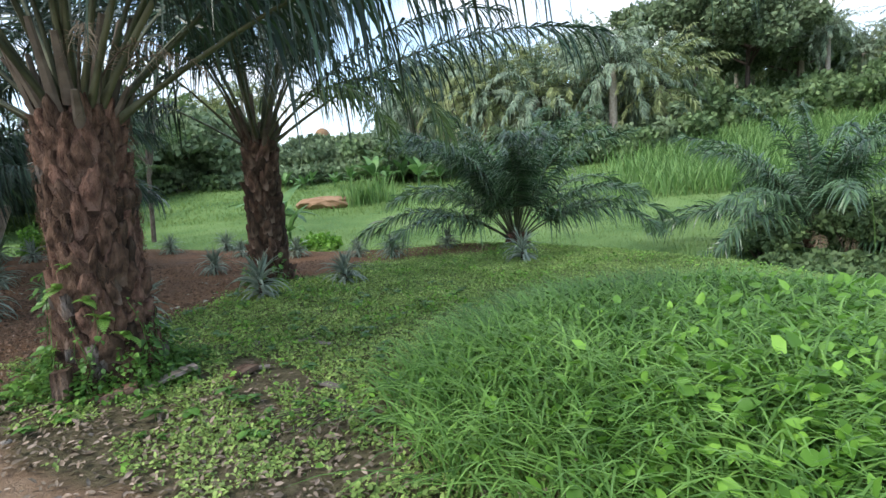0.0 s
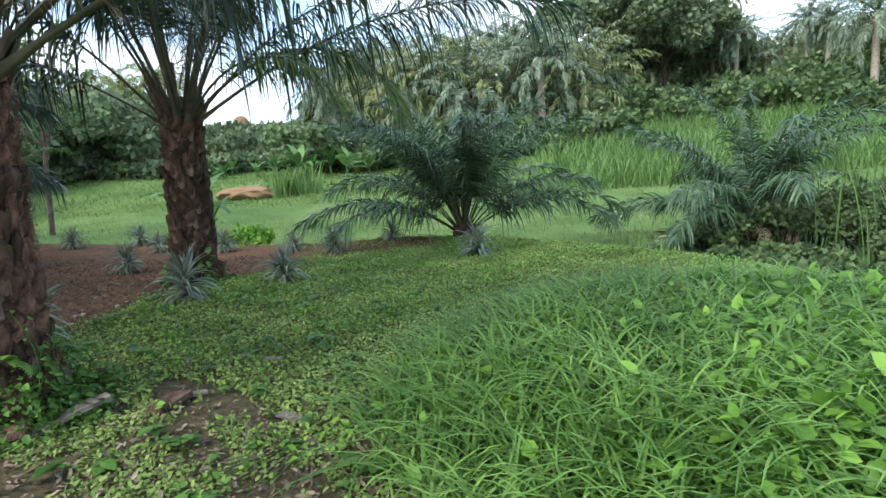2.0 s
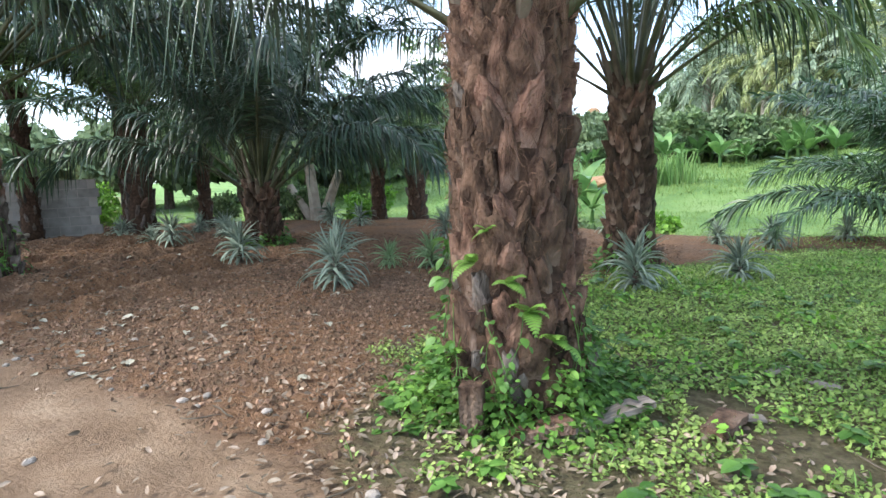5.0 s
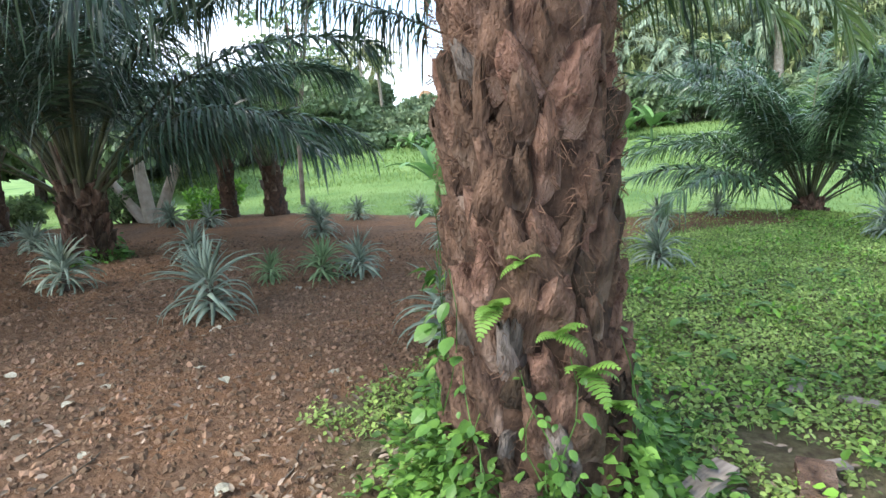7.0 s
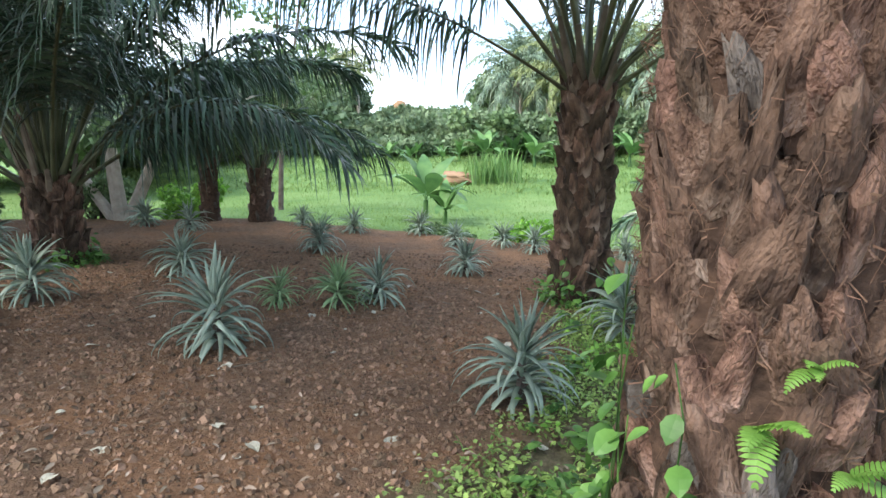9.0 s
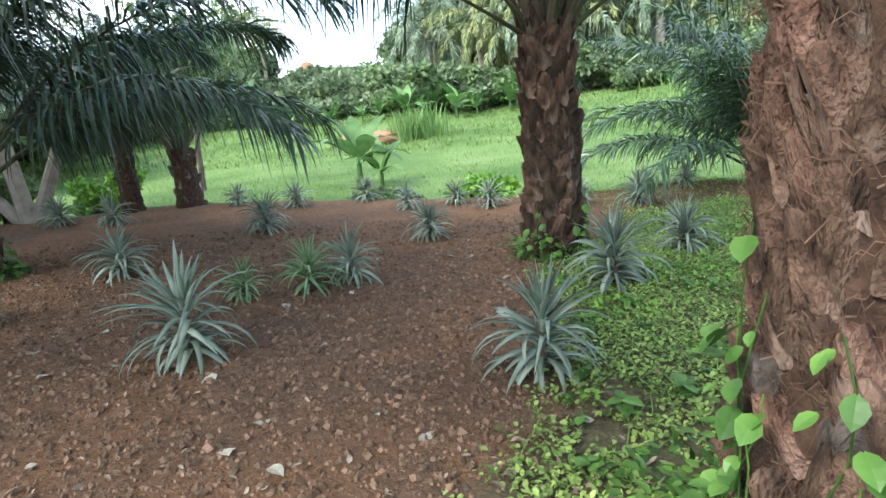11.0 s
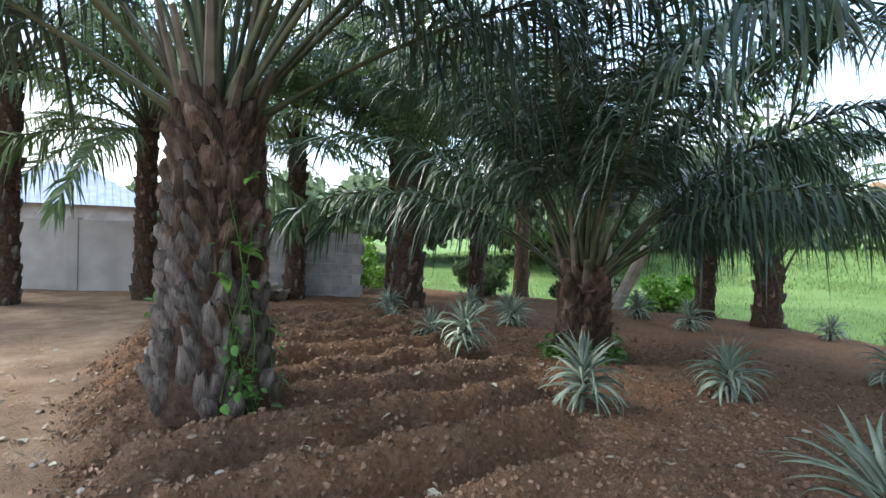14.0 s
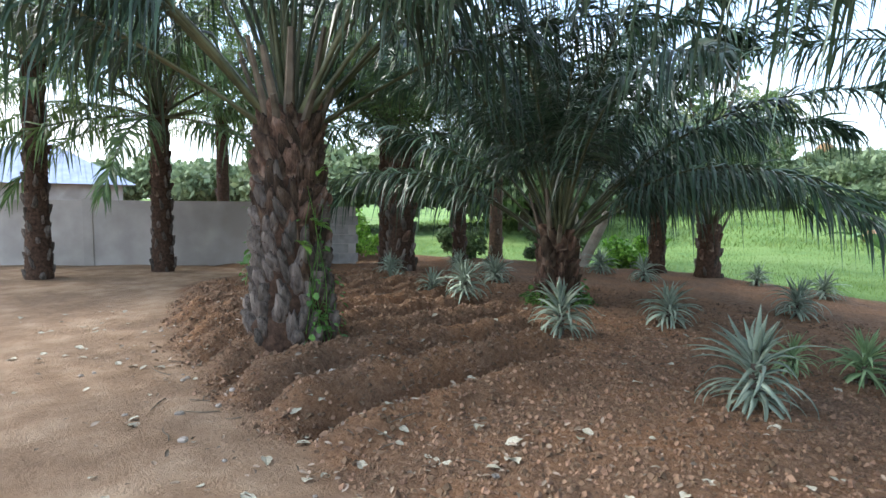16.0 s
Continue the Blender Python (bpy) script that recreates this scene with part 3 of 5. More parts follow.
oil_palm("oil palm with greyish leaf bases beside the planting ridges", -9.55, 5.65, 2.12, 0.40, 0.30, F_BIG, seed=11, bases=230, count=24, turn=40, fibres=160, grey=1.0, stubs=16, base_scale=0.92, lift=-1.0, extra=[(205, 50, 1.0), (228, 50, 1.05), (246, 50, 0.95), (215, 34, 0.9), (238, 34, 1.0), (60, 34, 1.0), (40, 50, 1.0), (18, 50, 1.0)], weights=(8, 8, 6, 1, 0, 0), bark=BASES_DARK)
oil_palm("young trunkless oil palm with broad feathery crown", 1.75, 13.3, 0.35, 0.26, 0.2, F_LOW, seed=21, bases=16, count=36, turn=0, fibres=0, stubs=0, weights=(8, 13, 14, 6, 0, 0), clear=-100, group="young oil palms", base_scale=0.8, extra=[(-35, 34, 0.95), (-150, 34, 0.95), (185, 34, 1.05), (0, 34, 1.05), (165, 34, 1.0), (20, 34, 1.0)])
oil_palm("young oil palm over a dark ditch with drying lower fronds", 8.75, 13.6, 0.3, 0.26, 0.2, F_LOW, seed=25, bases=14, count=38, turn=30, fibres=0, stubs=0, weights=(9, 10, 10, 6, 2, 0), group="young oil palms", scale=1.08, base_scale=0.8, extra=[(-120, 30, 0.5), (-95, 30, 0.5), (180, 16, 1.0), (-150, 34, 1.0)])
for k, (lab, x, y, h, rr, s, e) in enumerate([
    ("slim tall oil palm standing on the bare yard", -18.3, 5.75, 4.5, 0.24, 1.0, 0.0),
    ("slim tall oil palm standing near the yard wall", -17.8, 7.95, 3.6, 0.23, 1.0, 0.0),
    ("dark slim oil palm in front of the yard wall", -16.2, 10.35, 3.4, 0.22, 0.85, 0.0),
    ("oil palm with a thick rough trunk by the field edge", -13.9, 11.45, 2.6, 0.32, 0.9, 0.0),
    ("dark slender oil palm by the block wall end", -14.9, 11.9, 3.2, 0.16, 0.8, 0.0),
    ("dark slender oil palm at the field edge", -15.4, 12.7, 3.2, 0.14, 0.8, 0.0),
    ("small oil palm among bushes at the field edge", -13.6, 13.1, 1.6, 0.18, 0.7, 0.0),
    ("small oil palm with hanging fronds on the bank", -9.6, 15.0, 1.3, 0.2, 0.72, 0.0),
    ("small brown-trunked oil palm on the bank", -8.55, 15.1, 1.1, 0.26, 0.62, 0.0),
    ("oil palm crown beyond the yard wall", -24.5, 13.0, 4.6, 0.25, 0.9, 0.0),
    ("oil palm at the far corner of the yard", -24.5, 1.5, 5.0, 0.25, 0.9, 0.0),
    ("tall oil palm with pale fronds behind the row", -17.5, 14.5, 4.4, 0.25, 1.0, 0.0),
    ("oil palm behind the small bushes at the field edge", -16.5, 18.5, 4.0, 0.25, 1.0, 0.0)]):
    oil_palm(lab, x, y, h, rr, rr * 0.9, F_MID if k in (4, 5, 7) else F_PALE, seed=40 + k, bases=int(18 * h) if k < 9 else 20, grey=0.85, bark=BASES_DARK, count=36 if k in (0, 1, 9, 10) else 22, turn=33 * k, fibres=0, stubs=5, scale=s, base_scale=0.75 * rr / 0.25, weights=(4, 5, 6, 7, 6, 3) if k in (0, 1, 9, 10) else (8, 8, 6, 1, 0, 0), lean=(-0.05, 0.02) if k == 0 else (0, 0), group="oil palms by the yard")

# ---- far palms ----
def far_crown(name, length, count, seed, mats, leaf, coco=False):
    """A whole crown in one mesh for palms far off."""
    r = random.Random(seed)
    verts, faces, index = [], [], []
    for i in range(count):
        e = r.choice((80, 62, 48, 34, 20, 5, -12, -35))
        me = frond_mesh("tmp", length * r.uniform(0.85, 1.1), e, r.uniform(60, 105), 34, leaf, 0.85, seed * 97 + i, 0.16, 0.06, 2, 0.05, mats=mats)
        a = i * 2.39996 + r.uniform(-0.2, 0.2)
        m = Matrix.Rotation(a, 4, "Z")
        o = len(verts)
        verts += [tuple(m @ v.co) for v in me.vertices]
        faces += [tuple(o + j for j in p.vertices) for p in me.polygons]
        index += [p.material_index for p in me.polygons]
        bpy.data.meshes.remove(me)
    return from_arrays(name, verts, faces, mats, index)

# Far oil palm leaf, paler and greyer than palm_leaflet: haze mixed into its colour.
M_FAR = material("hazed_far_palm_leaf", (0.14, 0.21, 0.135), (0.30, 0.37, 0.25), 0.5, 0.5, 0.0, vary=0.4, trans=0.2, spec=0.4, island=True)
# Yellower, brighter copy of the far leaf; sunlight is put into its colour.
M_FAR_Y = material("far_palm_leaf_sun_tint", (0.19, 0.24, 0.09), (0.32, 0.36, 0.16), 0.5, 0.5, 0.0, vary=0.3, trans=0.3, spec=0.4, island=True)
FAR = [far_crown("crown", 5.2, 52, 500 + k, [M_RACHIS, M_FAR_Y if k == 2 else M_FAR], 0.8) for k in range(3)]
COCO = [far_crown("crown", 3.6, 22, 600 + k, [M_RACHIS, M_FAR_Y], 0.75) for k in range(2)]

def pole_mesh(name, r0, r1, h, mat, bow=0.0, n=9):
    bm = bmesh.new()
    rings = []
    for i in range(11):
        u = i / 10
        rings.append([bm.verts.new((bow * u * u * h + cos(j * tau / n) * (r0 + (r1 - r0) * u), sin(j * tau / n) * (r0 + (r1 - r0) * u), u * h - 0.3 * (i == 0))) for j in range(n)])
    for a, b in zip(rings, rings[1:]):
        for j in range(n):
            f = bm.faces.new((a[j], a[(j + 1) % n], b[(j + 1) % n], b[j]))
            f.smooth = True
    bm.faces.new(rings[-1])
    me = bpy.data.meshes.new(name)
    bm.to_mesh(me)
    bm.free()
    me.materials.append(mat)
    return me

POLE_OIL = pole_mesh("trunk", 0.36, 0.3, 8.0, M_BARK)
POLE_COCO = pole_mesh("trunk", 0.24, 0.15, 10.0, M_BARK, 0.04)

def far_palm(x, y, h, s=1.0, coco=False, k=0, turn=0.0):
    p = anchor("coconut_palm" if coco else "oil_palm", x, y, gz(x, y), turn)
    tagged(p, "slender far coconut palm with sparse crown" if coco else "tall far oil palm with full drooping crown", "palm tree", "far palms")
    t = piece("trunk", POLE_COCO if coco else POLE_OIL, p, Matrix.Diagonal((s, s, h / (10.0 if coco else 8.0), 1)))
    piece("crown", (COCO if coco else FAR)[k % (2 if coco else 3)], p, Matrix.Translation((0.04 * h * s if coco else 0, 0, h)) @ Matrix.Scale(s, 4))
    return p

def polar(ox, oy, bearing, d):
    b = radians(bearing)
    return ox + d * sin(b), oy + d * cos(b)

rf = random.Random(77)
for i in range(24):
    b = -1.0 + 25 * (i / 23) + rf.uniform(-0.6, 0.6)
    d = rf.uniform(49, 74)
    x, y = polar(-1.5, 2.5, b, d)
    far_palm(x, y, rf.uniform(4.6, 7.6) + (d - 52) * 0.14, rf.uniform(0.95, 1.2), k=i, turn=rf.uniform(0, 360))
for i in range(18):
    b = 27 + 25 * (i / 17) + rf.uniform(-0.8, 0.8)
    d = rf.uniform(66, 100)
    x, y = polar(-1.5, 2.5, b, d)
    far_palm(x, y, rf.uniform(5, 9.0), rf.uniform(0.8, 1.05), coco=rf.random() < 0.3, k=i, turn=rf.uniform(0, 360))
for b, d, h, s in [(-16.5, 62, 7.8, 0.95), (-14.8, 66, 7.0, 0.9), (-19.0, 66, 7.4, 0.95), (-22.5, 60, 6.8, 0.95), (-26, 64, 7, 0.95), (-20.5, 55, 6.0, 0.9), (34.5, 84, 13, 0.9)]:
    x, y = polar(-1.5, 2.5, b, d)
    far_palm(x, y, h, s, coco=True, k=int(d), turn=d * 31)

# ---- broadleaf trees, bushes, hedge ----
def leaf_cloud(clumps, per, size, seed, mat, name="crown", flat=0.8):
    """Many small two-sided leaves scattered through uneven clumps."""
    g = np.random.default_rng(seed)
    c = np.repeat(np.array([q[:3] for q in clumps]), per, 0)
    rad = np.repeat(np.array([q[3] for q in clumps]), per, 0)
    n = len(c)
    v = g.normal(size=(n, 3))
    v /= np.linalg.norm(v, axis=1)[:, None]
    p = c + v * (rad * g.uniform(0.45, 1.0, n) ** 0.6)[:, None] * np.array([1, 1, flat])
    d = g.normal(size=(n, 3))
    d[:, 2] -= 0.5
    d /= np.linalg.norm(d, axis=1)[:, None]
    w = np.cross(d, g.normal(size=(n, 3)))
    w /= np.linalg.norm(w, axis=1)[:, None]
    s = size * g.uniform(0.6, 1.3, n)[:, None]
    quad = np.stack([p, p + d * s * 0.5 + w * s * 0.32, p + d * s, p + d * s * 0.5 - w * s * 0.32], 1).reshape(-1, 3)
    me = bpy.data.meshes.new(name)
    me.from_pydata(quad.tolist(), [], np.arange(4 * n).reshape(-1, 4).tolist())
    me.materials.append(mat)
    return me

def limb(bm, a, b, r0, r1, n=7):
    a, b = Vector(a), Vector(b)
    d = (b - a).normalized()
    s = d.orthogonal().normalized()
    t = d.cross(s)
    rings = []
    for i in range(4):
        u = i / 3
        p, w = a.lerp(b, u), r0 + (r1 - r0) * u
        rings.append([bm.verts.new(p + (s * cos(j * tau / n) + t * sin(j * tau / n)) * w) for j in range(n)])
    for p, q in zip(rings, rings[1:]):
        for j in range(n):
            bm.faces.new((p[j], p[(j + 1) % n], q[(j + 1) % n], q[j]))
    bm.faces.new(rings[-1])

def tree(label, x, y, h, spread, seed, per=420, size=0.5, mat=None, clumps=26, trunk_r=0.35, group="broadleaf trees"):
    r = random.Random(seed)
    t = anchor("tree", x, y, gz(x, y))
    tagged(t, label, "tree", group)
    bm = bmesh.new()
    limb(bm, (0, 0, -0.3), (0.2, 0, h * 0.5), trunk_r, trunk_r * 0.6)
    cl = []
    for i in range(clumps):
        a, u = i * 2.4, r.random()
        rad = spread * sqrt(r.random())
        z = h * (0.45 + 0.48 * r.random() * (1 - 0.45 * (rad / spread) ** 2))
        cl.append((cos(a) * rad, sin(a) * rad, z, spread * r.uniform(0.2, 0.36)))
        if i % 3 == 0:
            limb(bm, (0.2, 0, h * r.uniform(0.3, 0.5)), cl[-1][:3], trunk_r * 0.4, 0.05)
    part("trunk", bm, M_DARKBARK, t)
    piece("crown", leaf_cloud(cl, per, size, seed, mat or M_TREE), t, Matrix())
    return t

for b, d, h, s, sd in [(25.5, 73, 19, 7.5, 1), (29.5, 76, 16.0, 7, 2), (33, 88, 11, 6, 3), (-10.5, 75, 3.2, 3, 4), (-24, 50, 8, 6, 5), (-29, 54, 8, 6, 6), (-33, 46, 7, 6, 7), (44, 110, 11, 8, 8), (-13, 120, 5.5, 7, 9), (-7.5, 130, 5.5, 7, 10), (-6, 150, 7, 9, 11), (-19, 70, 8, 6, 12), (51, 90, 10, 7, 13), (57, 90, 9, 7, 14), (-62, 55, 5, 5, 15), (-68, 70, 7, 6, 16), (-84, 60, 5, 5, 17), (-90, 66, 5, 6, 18), (-96, 58, 5, 6, 19), (-104, 60, 5.5, 6, 20), (-56, 46, 6, 5, 21), (-50, 42, 7, 5, 22), (-44, 40, 6, 5, 23), (-38, 36, 6, 5, 24)]:
    x, y = polar(-1.5, 2.5, b, d)
    tree("large rounded broadleaf tree above the grove" if sd < 3 else "far leafy tree behind the field", x, y, h * (0.8 if b < -20 else 1.0), s, sd, size=0.6 if d < 100 else 0.9, mat=M_TREE_PALE, per=560 if sd < 3 else 420)

tree("slender young tree with sparse small leaves", -11.2, 23.3, 8.6, 1.7, 31, per=46, size=0.24, clumps=16, trunk_r=0.1)

def bush(label, x, y, h, spread, seed, per=160, size=0.14, clumps=12, mat=None, group="bushes"):
    r = random.Random(seed)
    t = anchor("bush", x, y, gz(x, y))
    tagged(t, label, "bush", group)
    bm = bmesh.new()
    cl = []
    for i in range(clumps):
        a, rad = i * 2.4, spread * sqrt(r.random())
        cl.append((cos(a) * rad, sin(a) * rad, h * r.uniform(0.2, 0.85), spread * r.uniform(0.25, 0.45)))
        limb(bm, (cos(a) * 0.1, sin(a) * 0.1, -0.1), cl[-1][:3], 0.025, 0.008, 5)
    part("stem", bm, M_DARKBARK, t)
    piece("foliage", leaf_cloud(cl, per, size, seed, mat or M_TREE, "foliage"), t, Matrix())
    return t

for i in range(40):
    b = -40 + 66 * i / 39 + rf.uniform(-0.6, 0.6)
    x, y = polar(-1.5, 2.5, b, rf.uniform(46, 50))
    bush("leafy green bush in the hedge beyond the field", x, y, rf.uniform(2.2, 4.2) * (0.3 if -20 < b < -5 else 1.0), rf.uniform(1.6, 2.6), 300 + i, 130, 0.45, 12, M_TREE_PALE if i % 3 else M_TREE, "hedge bushes")
for i in range(18):
    x, y = polar(-1.5, 2.5, -21 + 17 * i / 17, rf.uniform(54, 72))
    bush("low leafy scrub on the far side of the field", x, y, rf.uniform(1.8, 2.8), rf.uniform(2.0, 3.0), 560 + i, 150, 0.5, 12, M_TREE_PALE, "far scrub")
for i in range(26):
    b = 18 + 42 * i / 25
    x, y = polar(-1.5, 2.5, b, rf.uniform(62, 76))
    bush("dark bush under the far palms", x, y, rf.uniform(3, 5.5), rf.uniform(2.5, 4.0), 400 + i, 130, 0.6, 12, M_TREE, "grove bushes")
for i in range(40):
    b = -2 + 61 * i / 39 + rf.uniform(-0.5, 0.5)
    x, y = polar(-1.5, 2.5, b, rf.uniform(74, 82) if b < 26 else rf.uniform(100, 112))
    bush("tall dark thicket behind the palm grove", x, y, rf.uniform(6.0, 8.5), rf.uniform(3.4, 4.6), 520 + i, 220, 0.75, 16, M_TREE, "grove thicket")
for i, (x, y, h, s) in enumerate([(9.6, 11.6, 1.3, 1.0), (10.6, 10.4, 1.4, 1.1), (8.9, 12.6, 0.9, 0.8), (11.4, 9.2, 1.3, 1.0), (7.2, 13.0, 0.7, 0.6), (9.3, 10.0, 0.8, 0.7), (7.6, 10.6, 0.5, 0.7), (8.2, 9.2, 0.5, 0.6), (7.2, 11.6, 0.4, 0.6), (6.6, 9.6, 0.35, 0.6), (8.4, 7.6, 0.6, 0.7), (10.0, 8.2, 0.9, 0.9), (7.6, 8.6, 0.4, 0.6), (9.6, 12.8, 1.2, 1.0), (10.8, 12.2, 1.4, 1.0)]):
    bush("dense dark green bush at the ditch edge", x, y, h, s, 450 + i, 260, 0.13, 12, M_TREE, "ditch bushes")
for i, (x, y, h, s) in enumerate([(-12.4, 15.4, 1.0, 0.7), (-10.8, 16.4, 1.1, 0.7), (-14.6, 14.3, 0.8, 0.6), (-3.0, 14.1, 0.3, 0.6), (-4.8, 15.4, 0.3, 0.6), (-17.2, 12.6, 1.5, 0.9)]):
    bush("green bush at the edge of the field", x, y, h, s, 470 + i, 240, 0.12, 12, M_WEED if i % 2 else M_TREE, "field edge bushes")

# ---- blades: grass, reeds, heap, field ----
def blades(name, px, py, length, width, mat, seed, lean=0.5, segs=4, droop=0.6, z0=None, label="", category="grass"):
    g = np.random.default_rng(seed)
    n = len(px)
    z = height(px, py) if z0 is None else z0
    a = g.uniform(0, tau, n)
    ln = length * g.uniform(0.55, 1.25, n)
    tilt = np.abs(g.normal(0, lean, n)).clip(0, 1.2)
    hd = np.stack([np.cos(a), np.sin(a)], 1)
    wd = np.stack([-np.sin(a), np.cos(a)], 1)
    verts = np.zeros((n, 2 * segs + 1, 3))
    for j in range(segs + 1):
        u = j / segs
        out = ln * (np.sin(tilt) * u + droop * 0.5 * u * u)
        up = ln * (np.cos(tilt) * u - droop * 0.35 * u ** 3)
        c = np.stack([px + hd[:, 0] * out, py + hd[:, 1] * out, z - 0.01 + up], 1)
        w = width * (1 - 0.6 * u)
        if j == segs:
            verts[:, 2 * segs] = c
        else:
            off = np.concatenate([wd * w, np.zeros((n, 1))], 1)
            verts[:, 2 * j] = c + off
            verts[:, 2 * j + 1] = c - off
    faces = []
    k = 2 * segs + 1
    base = (np.arange(n) * k)[:, None]
    quads = np.concatenate([base + np.array([2 * j, 2 * j + 1, 2 * j + 3, 2 * j + 2]) for j in range(segs - 1)], 0).tolist()
    tris = (base + np.array([2 * segs - 2, 2 * segs - 1, 2 * segs])).tolist()
    me = from_arrays(name, verts.reshape(-1, 3).tolist(), quads + tris, [mat])
    ob = new(name, me)
    return tagged(ob, label, category, kind="stuff")

def leaflets(name, px, py, pz, size, mat, seed, label, category="weeds", up=0.6, long=1.0):
    """Oval leaves, each folded along its middle."""
    g = np.random.default_rng(seed)
    n = len(px)
    a = g.uniform(0, tau, n)
    pitch = g.normal(0.1, up, n)
    s = size * g.uniform(0.55, 1.3, n)
    d = np.stack([np.cos(a) * np.cos(pitch), np.sin(a) * np.cos(pitch), np.sin(pitch)], 1)
    roll = g.normal(0, 0.4, n)
    side = np.stack([-np.sin(a) * np.cos(roll), np.cos(a) * np.cos(roll), np.sin(roll)], 1)
    nrm = np.cross(d, side)
    p = np.stack([px, py, pz], 1)
    S = s[:, None]
    W = side * S * 0.34 / long
    D = d * S
    up_ = nrm * S * 0.07
    verts = np.stack([p, p + D * 0.28 + W * 0.9 + up_, p + D * 0.65 + W * 0.75 + up_, p + D - up_, p + D * 0.65 - W * 0.75 + up_, p + D * 0.28 - W * 0.9 + up_, p + D * 0.45], 1).reshape(-1, 3)
    base = (np.arange(n) * 7)[:, None]
    f = np.concatenate([base + np.array(q) for q in ([0, 6, 2, 1], [6, 3, 2, 2], [0, 5, 4, 6], [6, 4, 3, 3])], 0).tolist()
    f = [q[:3] if q[2] == q[3] else q for q in f]
    me = from_arrays(name, verts.tolist(), f, [mat])
    return tagged(new(name, me), label, category, kind="stuff")

def scatter(n, x0, x1, y0, y1, keep, seed):
    g = np.random.default_rng(seed)
    x, y = g.uniform(x0, x1, n), g.uniform(y0, y1, n)
    k = keep(x, y) > g.uniform(0, 1, n)
    return x[k], y[k]

def heap(x, y):
    return smooth01(0.0, 0.25, 1 - ((x - 2.1) / 2.55) ** 2 - ((y - 4.1) / 2.45) ** 2 + 0.12 * lumps(x, y, 4.0))

def green_only(x, y):
    p, s, g, past = zones(x, y)
    bare = smooth01(-0.1, 0.5, lumps(x, y, 2.3, 0.5) + 0.8 * lumps(x, y, 7.0, 0.1) + 0.3 * lumps(x, y, 17.0, 0.6) - 0.12 + (y - np.interp(x, *PATH_EDGE)) * 0.33)
    return g * (1 - smooth01(0.2, 1.5, past)) * bare

hx, hy = scatter(21000, -0.6, 4.8, 1.5, 6.7, heap, 1)
blades("tall_grass", hx, hy, 0.5, 0.0095, M_GRASS, 2, 0.5, 5, 1.2, label="long arching green grass on the weedy heap")
hx, hy = scatter(15000, -0.5, 4.8, 1.5, 6.7, lambda x, y: heap(x, y) * np.clip(0.05 + 0.95 * smooth01(0.2, 1.5, x * 0.8 - (y - 3.0) * 0.55), 0, 1), 3)
leaflets("broadleaf_weeds", hx, hy, height(hx, hy) + NP.uniform(0.03, 0.28, len(hx)), 0.105, M_WEED, 4, "bright green oval-leaved weeds on the heap", up=0.5)
gx_, gy_ = scatter(300000, -4.2, 6.0, 2.4, 13.6, green_only, 5)
leaflets("ground_cover", gx_, gy_, height(gx_, gy_) + NP.uniform(0.0, 0.05, len(gx_)), 0.034, M_COVER, 6, "low green creeping weeds covering the ground", up=0.45)
gx_, gy_ = scatter(26000, -4.2, 6.0, 2.4, 13.6, lambda x, y: green_only(x, y) * smooth01(0.0, 0.5, lumps(x, y, 1.9, 4.0) + 0.5 * lumps(x, y, 6.0, 1.0)), 15)
leaflets("tufted_weeds", gx_, gy_, height(gx_, gy_) + NP.uniform(0.02, 0.11, len(gx_)), 0.052, M_WEED, 16, "taller tufts of bright green leafy weeds", up=0.5)
gx_, gy_ = scatter(16000, -4.2, 6.0, 2.4, 13.6, green_only, 7)
blades("short_grass", gx_, gy_, 0.12, 0.004, M_GRASS, 8, 0.6, 3, 0.6, label="short green grass among the weeds")

def in_field(x, y):
    p, s, g, past = zones(x, y)
    return smooth01(0.5, 1.5, past)
fx, fy = scatter(70000, -26, 26, 11.0, 34, in_field, 9)
blades("field_grass", fx, fy, 0.13, 0.011, M_FIELD, 10, 0.8, 2, 0.4, label="bright yellow-green grass of the wet field")
fx, fy = scatter(60000, -40, 60, 30, 62, in_field, 12)
blades("meadow_grass", fx, fy, 0.28, 0.03, M_FIELD, 13, 0.7, 2, 0.4, label="tall light green grass on the far slope")

def reed_clump(label, cx, cy, spread, count, length, seed, mat=None, width=0.02, n="reed_clump"):
    g = np.random.default_rng(seed)
    px, py = g.normal(cx, spread, count), g.normal(cy, spread, count)
    return blades(n, px, py, length, width, mat or M_REED, seed + 1, 0.16, 4, 0.35, label=label, category="reeds")

reed_clump("tall green reeds standing in the field", -4.6, 33.8, 0.4, 120, 1.7, 700, width=0.04)
reed_clump("tall green reeds beside the orange earth mound", -3.4, 34.5, 0.5, 150, 1.7, 702, width=0.04)
reed_clump("thin green reeds at the bank edge", 5.3, 12.3, 0.22, 60, 1.1, 704, width=0.012)
reed_clump("tall green reeds on the ditch bank", 10.6, 11.5, 0.7, 160, 2.2, 706, width=0.02)
reed_clump("dry straw-coloured reeds on the ditch bank", 11.0, 9.8, 0.7, 220, 1.9, 708, M_REED_DRY, 0.014)
reed_clump("tall green reeds on the ditch bank", 11.6, 9.2, 0.7, 130, 2.4, 709, width=0.02)
reed_clump("straw-coloured reeds leaning over the ditch", 9.3, 9.3, 0.45, 140, 1.7, 714, M_REED_DRY, 0.012)
reed_clump("tall fresh green reeds over the ditch", 9.7, 10.0, 0.5, 90, 2.1, 716, width=0.018)
